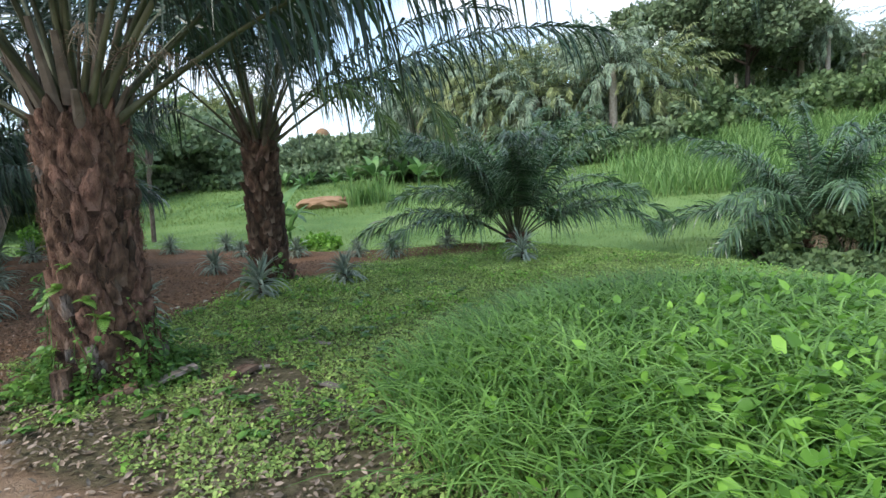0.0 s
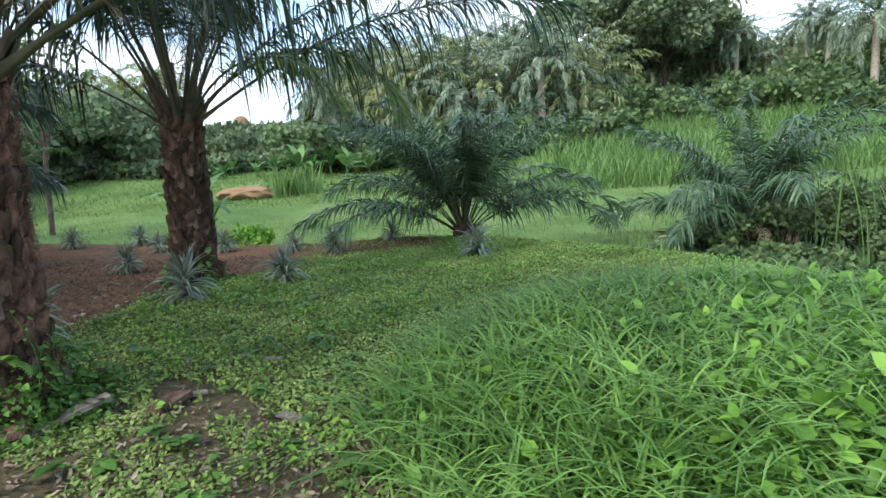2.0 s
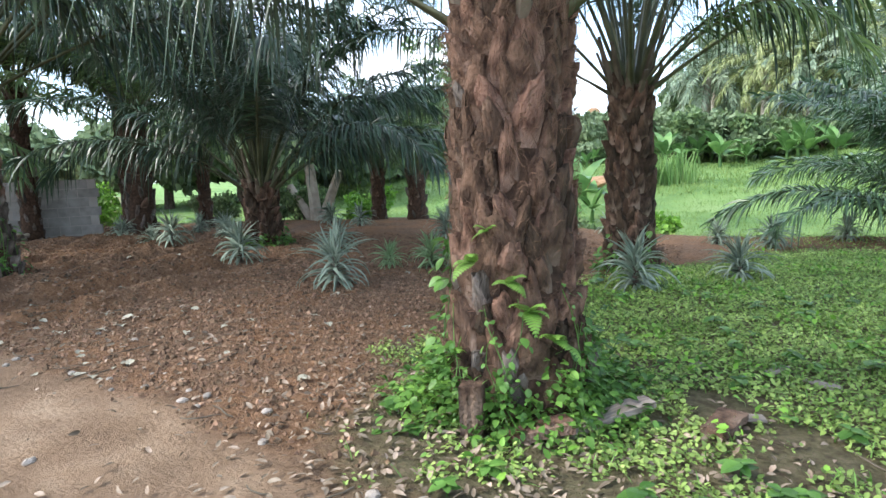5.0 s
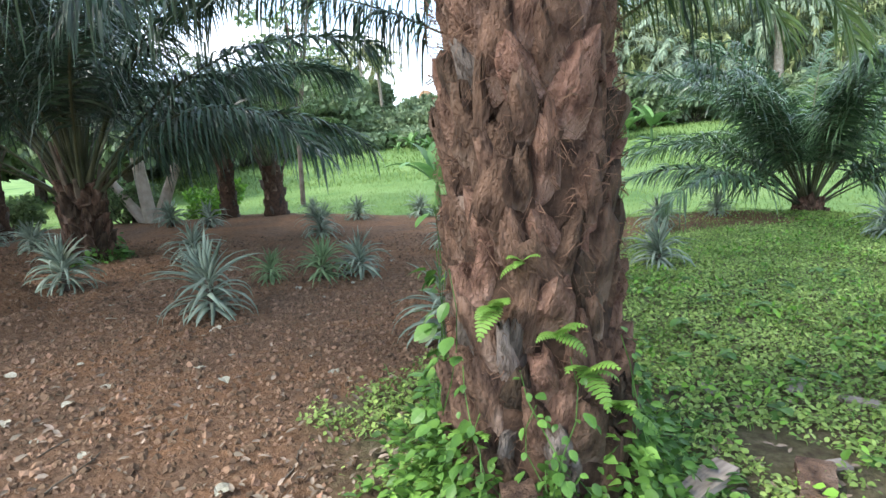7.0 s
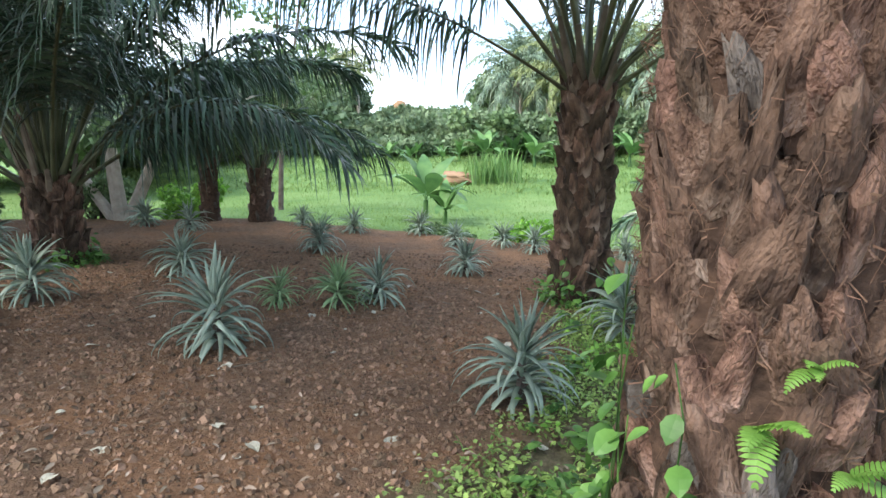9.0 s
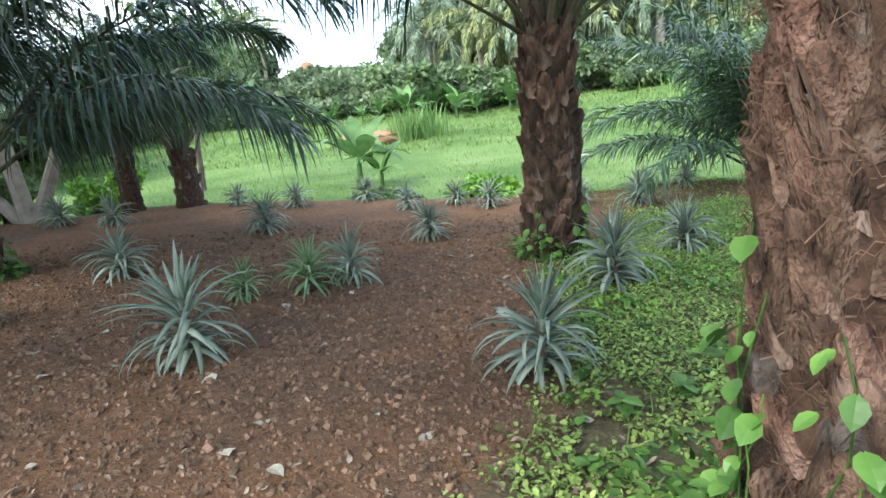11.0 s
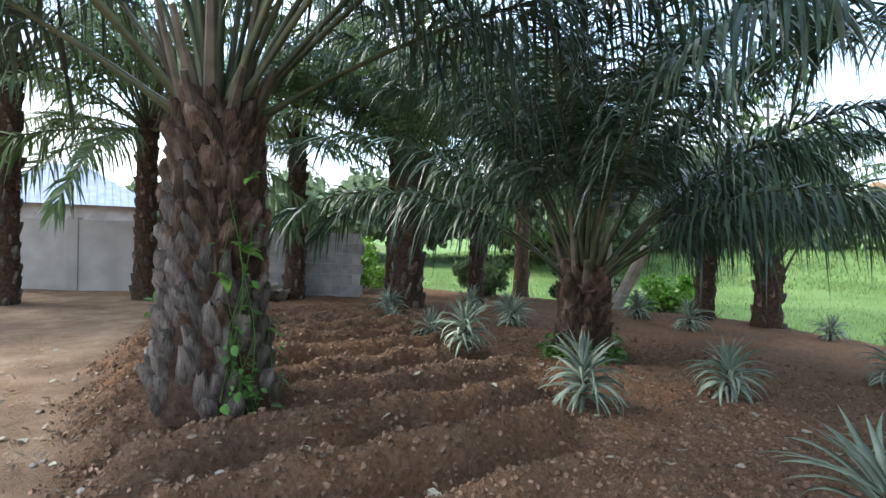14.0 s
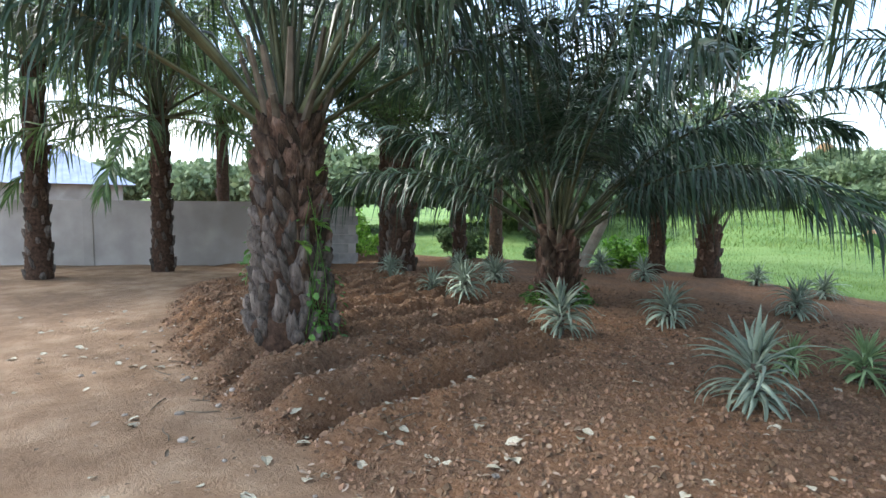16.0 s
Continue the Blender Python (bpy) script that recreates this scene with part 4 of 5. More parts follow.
cx_, cy_ = scatter(15000, 6, 40, 30, 50, lambda x, y: smooth01(-4, 2, (x - 0.36 * y) * 0.9 + 1.5 * lumps(x, y, 0.5)) * smooth01(30, 34, y + 0.2 * x), 711)
blades("cane_thicket", cx_, cy_, 1.9, 0.038, M_REED, 712, 0.3, 4, 0.5, label="dense tall green cane on the hillside", category="cane")

# ---- pineapples ----
def pine_leaf_mesh(k, mat):
    """A channelled sword leaf arching out along +x."""
    r = random.Random(900 + k)
    length, el, bend = ((0.42, 0.48, 0.56, 0.56, 0.52, 0.44)[k], (82, 66, 50, 40, 24, 6)[k], (12, 45, 95, 125, 122, 95)[k])
    bm = bmesh.new()
    p, rows, n = Vector((0, 0, 0)), [], 7
    for i in range(n + 1):
        u = i / n
        a = radians(el - bend * u ** 1.2)
        w = 0.026 * (1 - u ** 2.4) * (0.8 + 0.5 * u if u < 0.4 else 1.0) + 0.0006
        d = Vector((cos(a), 0, sin(a)))
        up = Vector((-sin(a), 0, cos(a)))
        rows.append([bm.verts.new(p + Vector((0, -w, 0)) + up * w * 0.45), bm.verts.new(p), bm.verts.new(p + Vector((0, w, 0)) + up * w * 0.45), bm.verts.new(p - up * 0.004 * (1 - u))])
        p = p + d * length / n
    for a, b in zip(rows, rows[1:]):
        for i, j in ((0, 1), (1, 2), (2, 3), (3, 0)):
            f = bm.faces.new((a[i], a[j], b[j], b[i]))
            f.smooth = True
    me = bpy.data.meshes.new("leaf")
    bm.to_mesh(me)
    bm.free()
    me.materials.append(mat)
    return me

def pineapple(x, y, s, seed, green=False, tall=0.0, turn=0.0):
    r = random.Random(seed)
    p = anchor("pineapple_plant", x, y, gz(x, y) - 0.01, turn, s)
    tagged(p, "green bushy pineapple plant with narrow leaves" if green else "grey-green pineapple plant with spiky arching leaves", "pineapple plant", "pineapple plants")
    bm = bmesh.new()
    limb(bm, (0, 0, -0.05), (0, 0, 0.22 + tall), 0.04, 0.03)
    part("stem", bm, M_DARKBARK, p)
    n = 76
    for i in range(n):
        u = i / n
        k = min(5, max(0, int((1 - u) * 6 + 0.3 + r.uniform(-0.9, 0.9))))
        z = 0.07 + (0.17 + tall) * u
        m = Matrix.Translation((0, 0, z)) @ Matrix.Rotation(i * 2.39996 + r.uniform(-0.2, 0.2), 4, "Z") @ Matrix.Rotation(r.uniform(-0.28, 0.3), 4, "Y") @ Matrix.Rotation(r.uniform(-0.5, 0.5), 4, "X") @ Matrix.Diagonal((r.uniform(0.7, 1.2), r.uniform(0.7, 1.05), r.uniform(0.75, 1.15), 1))
        piece("leaf", (PINE_G if green else PINE)[k], p, m)
    return p

PINE = [pine_leaf_mesh(k, M_PINE) for k in range(6)]
PINE_G = [pine_leaf_mesh(k, M_PINE_G) for k in range(6)]
PINES = [(-5.78, 7.38, 1.25, 0), (-5.2, 8.75, 0.95, 1), (-5.75, 8.6, 0.7, 1), (-4.85, 9.0, 0.95, 0), (-4.05, 10.6, 0.9, 0), (-6.3, 11.75, 1.05, 0), (-3.5, 6.75, 1.12, 0), (-2.55, 8.3, 1.15, 0), (-1.5, 9.25, 1.05, 0),
    (-8.05, 8.3, 1.15, 0), (-7.35, 9.75, 1.05, 0), (-9.25, 13.5, 1.0, 0), (-10.4, 14.0, 1.05, 0), (-3.05, 12.7, 0.9, 0), (-3.55, 13.2, 0.8, 0), (-4.35, 13.0, 0.8, 0), (-6.3, 13.9, 0.9, 0), (-5.1, 14.2, 0.9, 0), (-0.95, 12.0, 1.05, 0),
    (-11.2, 11.3, 1.0, 0), (-9.75, 8.6, 1.0, 0), (-10.9, 9.2, 0.95, 0), (-12.2, 9.6, 1.0, 0), (-12.7, 12.0, 0.95, 0), (-7.5, 14.6, 0.8, 0), (1.48, 10.45, 1.1, 0), (0.2, 13.0, 0.9, 0), (-1.7, 12.3, 0.8, 0), (-12.6, 9.9, 0.9, 0), (-11.6, 11.7, 0.9, 0)]
for i, (x, y, s, g) in enumerate(PINES):
    pineapple(x, y, s * 0.84, 800 + i, bool(g), 0.13 if i in (0, 6, 7, 9) else 0.05, i * 71)

# ---- yard wall and house ----
WALL_O, WALL_D = Vector((-20.55, 6.9, 0)), Vector((0.69, 0.724, 0)).normalized()

def wall_box(bm, s0, s1, z0, z1, t=0.15, off=0.0):
    n = Vector((WALL_D.y, -WALL_D.x, 0))
    c = []
    for s in (s0, s1):
        for w in (off, off + t):
            for z in (z0, z1):
                c.append(bm.verts.new(WALL_O + WALL_D * s - n * w + Vector((0, 0, z))))
    for q in ((0, 1, 5, 4), (2, 6, 7, 3), (0, 2, 3, 1), (4, 5, 7, 6), (1, 3, 7, 5), (0, 4, 6, 2)):
        bm.faces.new([c[i] for i in q])

bm = bmesh.new()
wall_box(bm, -16, -3.6, -0.4, 1.78)
wall_a = tagged(part("wall_yard", bm, M_WALL), "grey cement-rendered yard wall", "wall", kind="structure")
bm = bmesh.new()
wall_box(bm, -3.6, 4.7, -0.4, 1.56)
wall_b = tagged(part("wall_low", bm, M_WALL), "lower stretch of grey rendered yard wall", "wall", kind="structure")
for s in (-14.6, -12.4, -10.2, -8.0, -5.8, -3.6, 0.5, 4.6):
    bm = bmesh.new()
    wall_box(bm, s - 0.11, s + 0.11, -0.4, 1.84 if s < -3 else 1.62, 0.2, -0.025)
    part("pillar", bm, M_WALL, wall_a)
bm = bmesh.new()
wall_box(bm, -16, -3.72, 1.782, 1.84, 0.21, -0.03)
part("coping", bm, M_WALL, wall_a)
blocks = tagged(anchor("block_wall", 0, 0, 0), "bare grey cement-block wall end, unplastered", "wall", kind="structure")
for row in range(7):
    for col in range(4):
        bm = bmesh.new()
        s = 4.8 + col * 0.46 + (0.23 if row % 2 else 0)
        wall_box(bm, s, s + 0.445, row * 0.225 - 0.1, row * 0.225 + 0.11, 0.15, -0.25)
        part("block", bm, M_BLOCK, blocks)
bm = bmesh.new()
wall_box(bm, 4.81, 6.8, -0.3, 1.46, 0.12, -0.235)
part("mortar", bm, M_WALL, blocks)

def house():
    hb = anchor("house", -49.2, 13.6, -0.1, 76)
    tagged(hb, "low house with pale blue hipped metal roof", "house")
    bm = bmesh.new()
    bmesh.ops.create_cube(bm, size=1, matrix=Matrix.Translation((0, 0, 1.3)) @ Matrix.Diagonal((9, 7, 2.6, 1)))
    part("wall", bm, M_WALL, hb)
    bm = bmesh.new()
    e = [bm.verts.new(c) for c in ((-5.2, -4.2, 2.5), (5.2, -4.2, 2.5), (5.2, 4.2, 2.5), (-5.2, 4.2, 2.5))]
    r = [bm.verts.new(c) for c in ((-1.0, 0, 5.1), (1.0, 0, 5.1))]
    for f in ((e[0], e[1], r[1], r[0]), (e[1], e[2], r[1]), (e[2], e[3], r[0], r[1]), (e[3], e[0], r[0]), (e[3], e[2], e[1], e[0])):
        bm.faces.new(f)
    roof = part("roof", bm, M_ROOF, hb)
    for i in range(-12, 13):
        bm = bmesh.new()
        x = i * 0.42
        top = min(1.0, max(0.0, (5.2 - abs(x)) / 4.2))
        a, b = Vector((x, -4.2, 2.52)), Vector((x, -4.2 + 4.2 * top, 2.52 + 2.6 * top))
        if (b - a).length > 0.2:
            limb(bm, a, b, 0.025, 0.025, 4)
            part("rib", bm, M_ROOF, roof)
        else:
            bm.free()
    return hb

house()

# ---- stump, banana plants, mound, tower, tank ----
def stump():
    e = anchor("tree_stump", -11.55, 15.0, gz(-11.55, 15.0))
    tagged(e, "pale forked tree stump with cut limbs", "tree stump")
    for a, b, r0, r1 in [((0, 0, -0.2), (-0.15, 0, 1.5), 0.17, 0.13), ((0.1, 0, -0.1), (0.75, 0.1, 1.3), 0.14, 0.11), ((-0.1, 0, -0.1), (-0.85, 0.0, 0.95), 0.13, 0.1)]:
        bm = bmesh.new()
        limb(bm, a, b, r0, r1, 9)
        part("limb", bm, M_BARK, e)

stump()

def banana_leaf(length, el, bend, seed):
    r = random.Random(seed)
    bm = bmesh.new()
    p, rows, n = Vector((0, 0, 0)), [], 9
    for i in range(n + 1):
        u = i / n
        a = radians(el - bend * u ** 1.4)
        w = 0.0 if u < 0.12 else 0.2 * sin(pi * min(1, (u - 0.1) / 0.92) ** 0.7) + 0.01
        d, up = Vector((cos(a), 0, sin(a))), Vector((-sin(a), 0, cos(a)))
        j = r.uniform(0.85, 1.1)
        rows.append([bm.verts.new(p + Vector((0, -w * j - 0.012, 0)) + up * w * 0.25), bm.verts.new(p), bm.verts.new(p + Vector((0, w + 0.012, 0)) + up * w * 0.25 * j)])
        p = p + d * length / n
    for a, b in zip(rows, rows[1:]):
        for i in (0, 1):
            f = bm.faces.new((a[i], a[i + 1], b[i + 1], b[i]))
            f.smooth = True
    me = bpy.data.meshes.new("leaf")
    bm.to_mesh(me)
    bm.free()
    me.materials.append(M_BANANA)
    return me

BAN = [banana_leaf(1.5, 72, 55, 1), banana_leaf(1.6, 52, 80, 2), banana_leaf(1.4, 30, 75, 3)]

def banana(x, y, s, seed, label="banana plant with broad green leaves"):
    r = random.Random(seed)
    e = anchor("banana_plant", x, y, gz(x, y), r.uniform(0, 360), s)
    tagged(e, label, "banana plant", "banana plants")
    bm = bmesh.new()
    limb(bm, (0, 0, -0.2), (0.05, 0, 0.5), 0.10, 0.06, 9)
    part("stem", bm, M_BANANA, e)
    for i in range(8):
        piece("leaf", BAN[i % 3], e, Matrix.Translation((0.05, 0, 0.44 + 0.01 * i)) @ Matrix.Rotation(i * 2.4, 4, "Z") @ Matrix.Rotation(r.uniform(-0.2, 0.2), 4, "X"))

banana(-5.9, 21.4, 1.25, 1, "young banana plant standing in the field")
banana(-5.2, 20.6, 0.8, 2, "small banana plant with drooping leaves")
for i in range(26):
    x, y = polar(-1.5, 2.5, -16 + 24 * i / 25 + rf.uniform(-1.5, 1.5), rf.uniform(41, 47))
    banana(x, y, rf.uniform(0.8, 1.6) * (0.6 if x < -6 else 1.0), 20 + i, "large-leaved banana plant in the far hedge")

def mound():
    x, y = -6.3, 34.0
    bm = bmesh.new()
    bmesh.ops.create_icosphere(bm, subdivisions=3, radius=1.0)
    for v in bm.verts:
        v.co = Vector((v.co.x * 1.75, v.co.y * 1.0, v.co.z * 0.42)) * (1 + 0.12 * sin(v.co.x * 7) * sin(v.co.y * 9 + v.co.z * 5))
    ob = part("earth_mound", bm, M_ORANGE)
    ob.location = (x, y, gz(x, y) + 0.25)
    tagged(ob, "orange-brown heap of bare earth in the field", "earth mound")

mound()

def cell_tower():
    x, y = polar(-0.5, 1.3, 45.6, 150)
    e = anchor("cell_tower", x, y, gz(x, y))
    tagged(e, "tall grey lattice telecom mast with antennas", "mast")
    h = 46.5
    for k in range(3):
        bm = bmesh.new()
        a = k * tau / 3
        limb(bm, (cos(a) * 1.3, sin(a) * 1.3, -1), (cos(a) * 0.75, sin(a) * 0.75, h), 0.12, 0.1, 5)
        part("leg", bm, M_STEEL, e)
        for i in range(26):
            z0, z1 = i * 2, i * 2 + 2
            w0, w1 = 1.3 - 0.55 * z0 / h, 1.3 - 0.55 * z1 / h
            b = (k + 1) * tau / 3
            bm = bmesh.new()
            limb(bm, (cos(a) * w0, sin(a) * w0, z0), (cos(b) * w1, sin(b) * w1, z1), 0.05, 0.05, 4)
            limb(bm, (cos(a) * w1, sin(a) * w1, z1), (cos(b) * w1, sin(b) * w1, z1), 0.05, 0.05, 4)
            part("brace", bm, M_STEEL, e)
    for i, (a, z) in enumerate([(0.3, 45.5), (2.4, 45.5), (4.5, 45.5), (0.8, 42), (3.9, 36), (4.6, 46.2), (1.0, 33), (5.0, 28)]):
        bm = bmesh.new()
        bmesh.ops.create_cone(bm, cap_ends=True, segments=12, radius1=0.8, radius2=0.6, depth=0.6, matrix=Matrix.Translation((cos(a) * 1.5, sin(a) * 1.5, z)) @ Matrix.Rotation(a, 4, "Z") @ Matrix.Rotation(pi / 2, 4, "Y"))
        part("antenna", bm, M_STEEL, e)

cell_tower()

def water_tank():
    x, y = polar(-1.5, 2.5, -10.0, 160)
    e = anchor("water_tank", x, y, gz(x, y))
    tagged(e, "far round orange tank above the trees", "tank")
    bm = bmesh.new()
    bmesh.ops.create_uvsphere(bm, u_segments=20, v_segments=12, radius=2.0, matrix=Matrix.Translation((0, 0, 10.4)))
    part("tank", bm, M_ORANGE, e)
    bm = bmesh.new()
    limb(bm, (0, 0, -1), (0, 0, 8.8), 0.7, 0.5)
    part("column", bm, M_WALL, e)

water_tank()

# ---- litter ----
def soil_only(x, y):
    p, s, g, past = zones(x, y)
    return s * (1 - smooth01(0.0, 0.6, past))

def clods():
    g = np.random.default_rng(31)
    x, y = scatter(95000, -14, -2.2, 3.9, 12, lambda x, y: soil_only(x, y) * np.clip(1.35 - 0.12 * (y - 4), 0.15, 1), 32)
    n = len(x)
    s = np.minimum(0.0095 * np.exp(g.normal(0, 0.62, n)), 0.03)
    z = height(x, y)
    base = np.array([(1, 0, 0), (-0.5, 0.87, 0), (-0.5, -0.87, 0), (0.5, 0.6, 0.7), (-0.9, 0.1, 0.6), (0.4, -0.7, 0.65), (0, 0, 1.1)])
    a = g.uniform(0, tau, n)
    jit = g.uniform(0.65, 1.35, (n, 7, 3))
    v = base[None] * jit * s[:, None, None]
    vx = v[:, :, 0] * np.cos(a)[:, None] - v[:, :, 1] * np.sin(a)[:, None] + x[:, None]
    vy = v[:, :, 0] * np.sin(a)[:, None] + v[:, :, 1] * np.cos(a)[:, None] + y[:, None]
    vz = v[:, :, 2] + (z - s * 0.25)[:, None]
    tri = np.array([(0, 1, 3), (1, 4, 3), (1, 2, 4), (2, 5, 4), (2, 0, 5), (0, 3, 5), (3, 4, 6), (4, 5, 6), (5, 3, 6)])
    f = ((np.arange(n) * 7)[:, None, None] + tri[None]).reshape(-1, 3)
    me = from_arrays("soil_clods", np.stack([vx, vy, vz], 2).reshape(-1, 3).tolist(), f.tolist(), [M_CLOD], smooth=False)
    tagged(new("soil_clods", me), "loose crumbs and clods of brown soil", "soil", kind="stuff")

clods()
lx, ly = scatter(34000, -12, 1.5, 2.6, 9, lambda x, y: np.exp(-(((y - np.interp(x, *PATH_EDGE)) - 0.7) / 1.2) ** 2) * (0.12 + 0.88 * smooth01(-4.6, -3.0, x)), 41)
leaflets("leaf_litter", lx, ly, height(lx, ly) + 0.02, 0.055, M_DEADLEAF, 42, "dry brown fallen leaves along the path edge", "leaf litter", up=0.3, long=1.5)

def fallen_leaf_mesh(k):
    r = random.Random(k)
    bm = bmesh.new()
    n, left, right, mid = 6, [], [], []
    for i in range(n + 1):
        u = i / n
        w = 0.32 * sin(pi * u) ** 0.8 * (1.15 - 0.3 * u)
        z = 0.10 * sin(pi * u * 1.2 + k) + 0.02
        mid.append(bm.verts.new((u - 0.5, 0, z)))
        if 0 < i < n:
            left.append(bm.verts.new((u - 0.5, w, z + 0.08 * r.uniform(0.2, 1.4))))
            right.append(bm.verts.new((u - 0.5, -w, z + 0.08 * r.uniform(0.2, 1.4))))
    for sd in (left, right):
        full = [mid[0], *sd, mid[-1]]
        for i in range(n):
            q = [mid[i], mid[i + 1], full[i + 1], full[i]]
            q = list(dict.fromkeys(q))
            if len(q) > 2:
                bm.faces.new(q)
    me = bpy.data.meshes.new("fallen_leaf")
    bm.to_mesh(me)
    bm.free()
    me.materials.append(M_PALELEAF)
    return me

FALLEN = [fallen_leaf_mesh(k) for k in range(4)]
rl = random.Random(55)
for i in range(270):
    x, y = (rl.uniform(-11, -3.2), rl.uniform(4.2, 10.5)) if i < 130 else (rl.uniform(-14, -5.5), rl.uniform(2.2, 5.6))
    ob = new("fallen_leaf", FALLEN[i % 4])
    ob.matrix_basis = Matrix.Translation((x, y, gz(x, y) + 0.006)) @ Matrix.Rotation(rl.uniform(0, tau), 4, "Z") @ Matrix.Rotation(rl.uniform(-0.2, 0.2), 4, "X") @ Matrix.Scale(rl.uniform(0.04, 0.12), 4)
    tagged(ob, "pale dry fallen leaf lying on the soil", "leaf", "fallen leaves")

# ---- creepers, ferns and weeds at the trunks ----
def weed_leaf_mesh(name, size, mat, k):
    """A heart-shaped leaf on a short stalk, folded along the middle."""
    bm = bmesh.new()
    r = random.Random(k)
    prof = ((0.0, 0.05), (0.15, 0.34), (0.45, 0.46), (0.76, 0.30), (1.0, 0.0))
    mid, lf, rt = [], [], []
    for u, w in prof:
        z = -0.25 * u * u
        mid.append(bm.verts.new((u * size, 0, z * size)))
        lf.append(bm.verts.new((u * size - 0.06 * size * (u < 0.1), w * size * 0.85, (z + 0.12 * w) * size)))
        rt.append(bm.verts.new((u * size - 0.06 * size * (u < 0.1), -w * size * 0.85, (z + 0.12 * w) * size)))
    for i in range(4):
        bm.faces.new((mid[i], mid[i + 1], lf[i + 1], lf[i]) if i < 3 else (mid[i], mid[i + 1], lf[i]))
        bm.faces.new((mid[i + 1], mid[i], rt[i], rt[i + 1]) if i < 3 else (mid[i + 1], mid[i], rt[i]))
    me = bpy.data.meshes.new(name)
    bm.to_mesh(me)
    bm.free()
    me.materials.append(mat)
    return me

M_CREEPER = material("creeper_leaf", (0.05, 0.13, 0.025), (0.13, 0.27, 0.06), 8.0, 0.42, 0.1, 50, 0.4, trans=0.28)
M_FERN = material("fern_leaf", (0.13, 0.27, 0.05), (0.22, 0.40, 0.08), 8.0, 0.5, 0.1, 50, 0.25, trans=0.4)
HEARTS = [weed_leaf_mesh("leaf", s, M_CREEPER, k) for k, s in enumerate((0.07, 0.09, 0.055))]

def fern_frond_mesh(k):
    bm = bmesh.new()
    length, el = (0.30, 0.24, 0.34)[k], radians((40, 15, -10)[k])
    p, n = Vector((0, 0, 0)), 11
    for i in range(n):
        u = (i + 0.5) / n
        a = el - 1.3 * u * u
        d = Vector((cos(a), 0, sin(a)))
        w = length * 0.24 * sin(pi * (0.15 + 0.85 * u) ** 0.8) + 0.008
        h = length / n * 0.42
        up = Vector((-sin(a), 0, cos(a)))
        for s in (-1, 1):
            q = [p - d * h, p + d * h, p + d * h * 1.6 + Vector((0, s * w * 0.7, 0)) - up * w * 0.1, p + d * h * 1.2 + Vector((0, s * w, 0)) - up * w * 0.2, p + Vector((0, s * w * 0.7, 0)) - d * h * 0.3 - up * w * 0.1]
            bm.faces.new([bm.verts.new(v) for v in q])
        p = p + d * length / n
    me = bpy.data.meshes.new("fern_frond")
    bm.to_mesh(me)
    bm.free()
    me.materials.append(M_FERN)
    return me

FERNS = [fern_frond_mesh(k) for k in range(3)]

def fern(x, y, z, az, s, seed, count=4):
    r = random.Random(seed)
    e = anchor("fern", x, y, z, 0, s)
    tagged(e, "bright green sword fern growing from the palm trunk", "fern", "trunk ferns")
    for i in range(count):
        piece("fern_frond", FERNS[i % 3], e, Matrix.Rotation(radians(az + r.uniform(-70, 70)), 4, "Z") @ Matrix.Rotation(r.uniform(-0.3, 0.3), 4, "X"))

def tube(bm, pts, w, n=4):
    """One bent rod through the points."""
    rings = []
    for i, p in enumerate(pts):
        t = (pts[min(i + 1, len(pts) - 1)] - pts[max(i - 1, 0)]).normalized()
        s = t.orthogonal().normalized()
        q = t.cross(s)
        k = w * (1 - 0.4 * i / len(pts))
        rings.append([bm.verts.new(p + (s * cos(j * tau / n) + q * sin(j * tau / n)) * k) for j in range(n)])
    for a, b in zip(rings, rings[1:]):
        for j in range(n):
            bm.faces.new((a[j], a[(j + 1) % n], b[(j + 1) % n], b[j]))

def creeper(cx, cy, rad, z0, z1, a0, a1, leaves, seed, stems=4, spread=0.0, label="green creeper with heart-shaped leaves on the palm trunk", tall=1.0):
    """A climbing plant: thin stems up the bark and leaves standing off them."""
    r = random.Random(seed)
    g = gz(cx, cy)
    e = anchor("creeper", cx, cy, g)
    tagged(e, label, "creeper", "trunk creepers")
    for k in range(stems):
        a = radians(r.uniform(a0, a1))
        bm = bmesh.new()
        pts = []
        top = r.uniform(z0 + (z1 - z0) * 0.4, z1)
        for i in range(7):
            u = i / 6
            aa = a + 0.35 * sin(u * 5 + k) * 0.5
            rr = rad * 1.1 + spread * (1 - u) ** 2 * r.uniform(0.2, 1.0)
            pts.append(Vector((cos(aa) * rr, sin(aa) * rr, -0.03 + z0 + (top - z0) * u)))
        tube(bm, pts, 0.004)
        part("stem", bm, M_CREEPER, e)
        for i in range(leaves // stems):
            u = r.random() ** 0.9
            i0 = min(5, int(u * 6))
            p = pts[i0].lerp(pts[i0 + 1], u * 6 - i0)
            oa = atan2(p.y, p.x) + r.uniform(-1.1, 1.1)
            p = p + Vector((cos(oa), sin(oa), 0)) * r.uniform(0.0, 0.09) + Vector((0, 0, r.uniform(-0.02, 0.05)))
            piece("leaf", HEARTS[i % 3], e, Matrix.Translation(p) @ Matrix.Rotation(oa, 4, "Z") @ Matrix.Rotation(r.uniform(-0.3, 0.9), 4, "Y") @ Matrix.Rotation(r.uniform(-0.6, 0.6), 4, "X") @ Matrix.Scale(r.uniform(0.6, 1.35) * tall, 4))
    return e

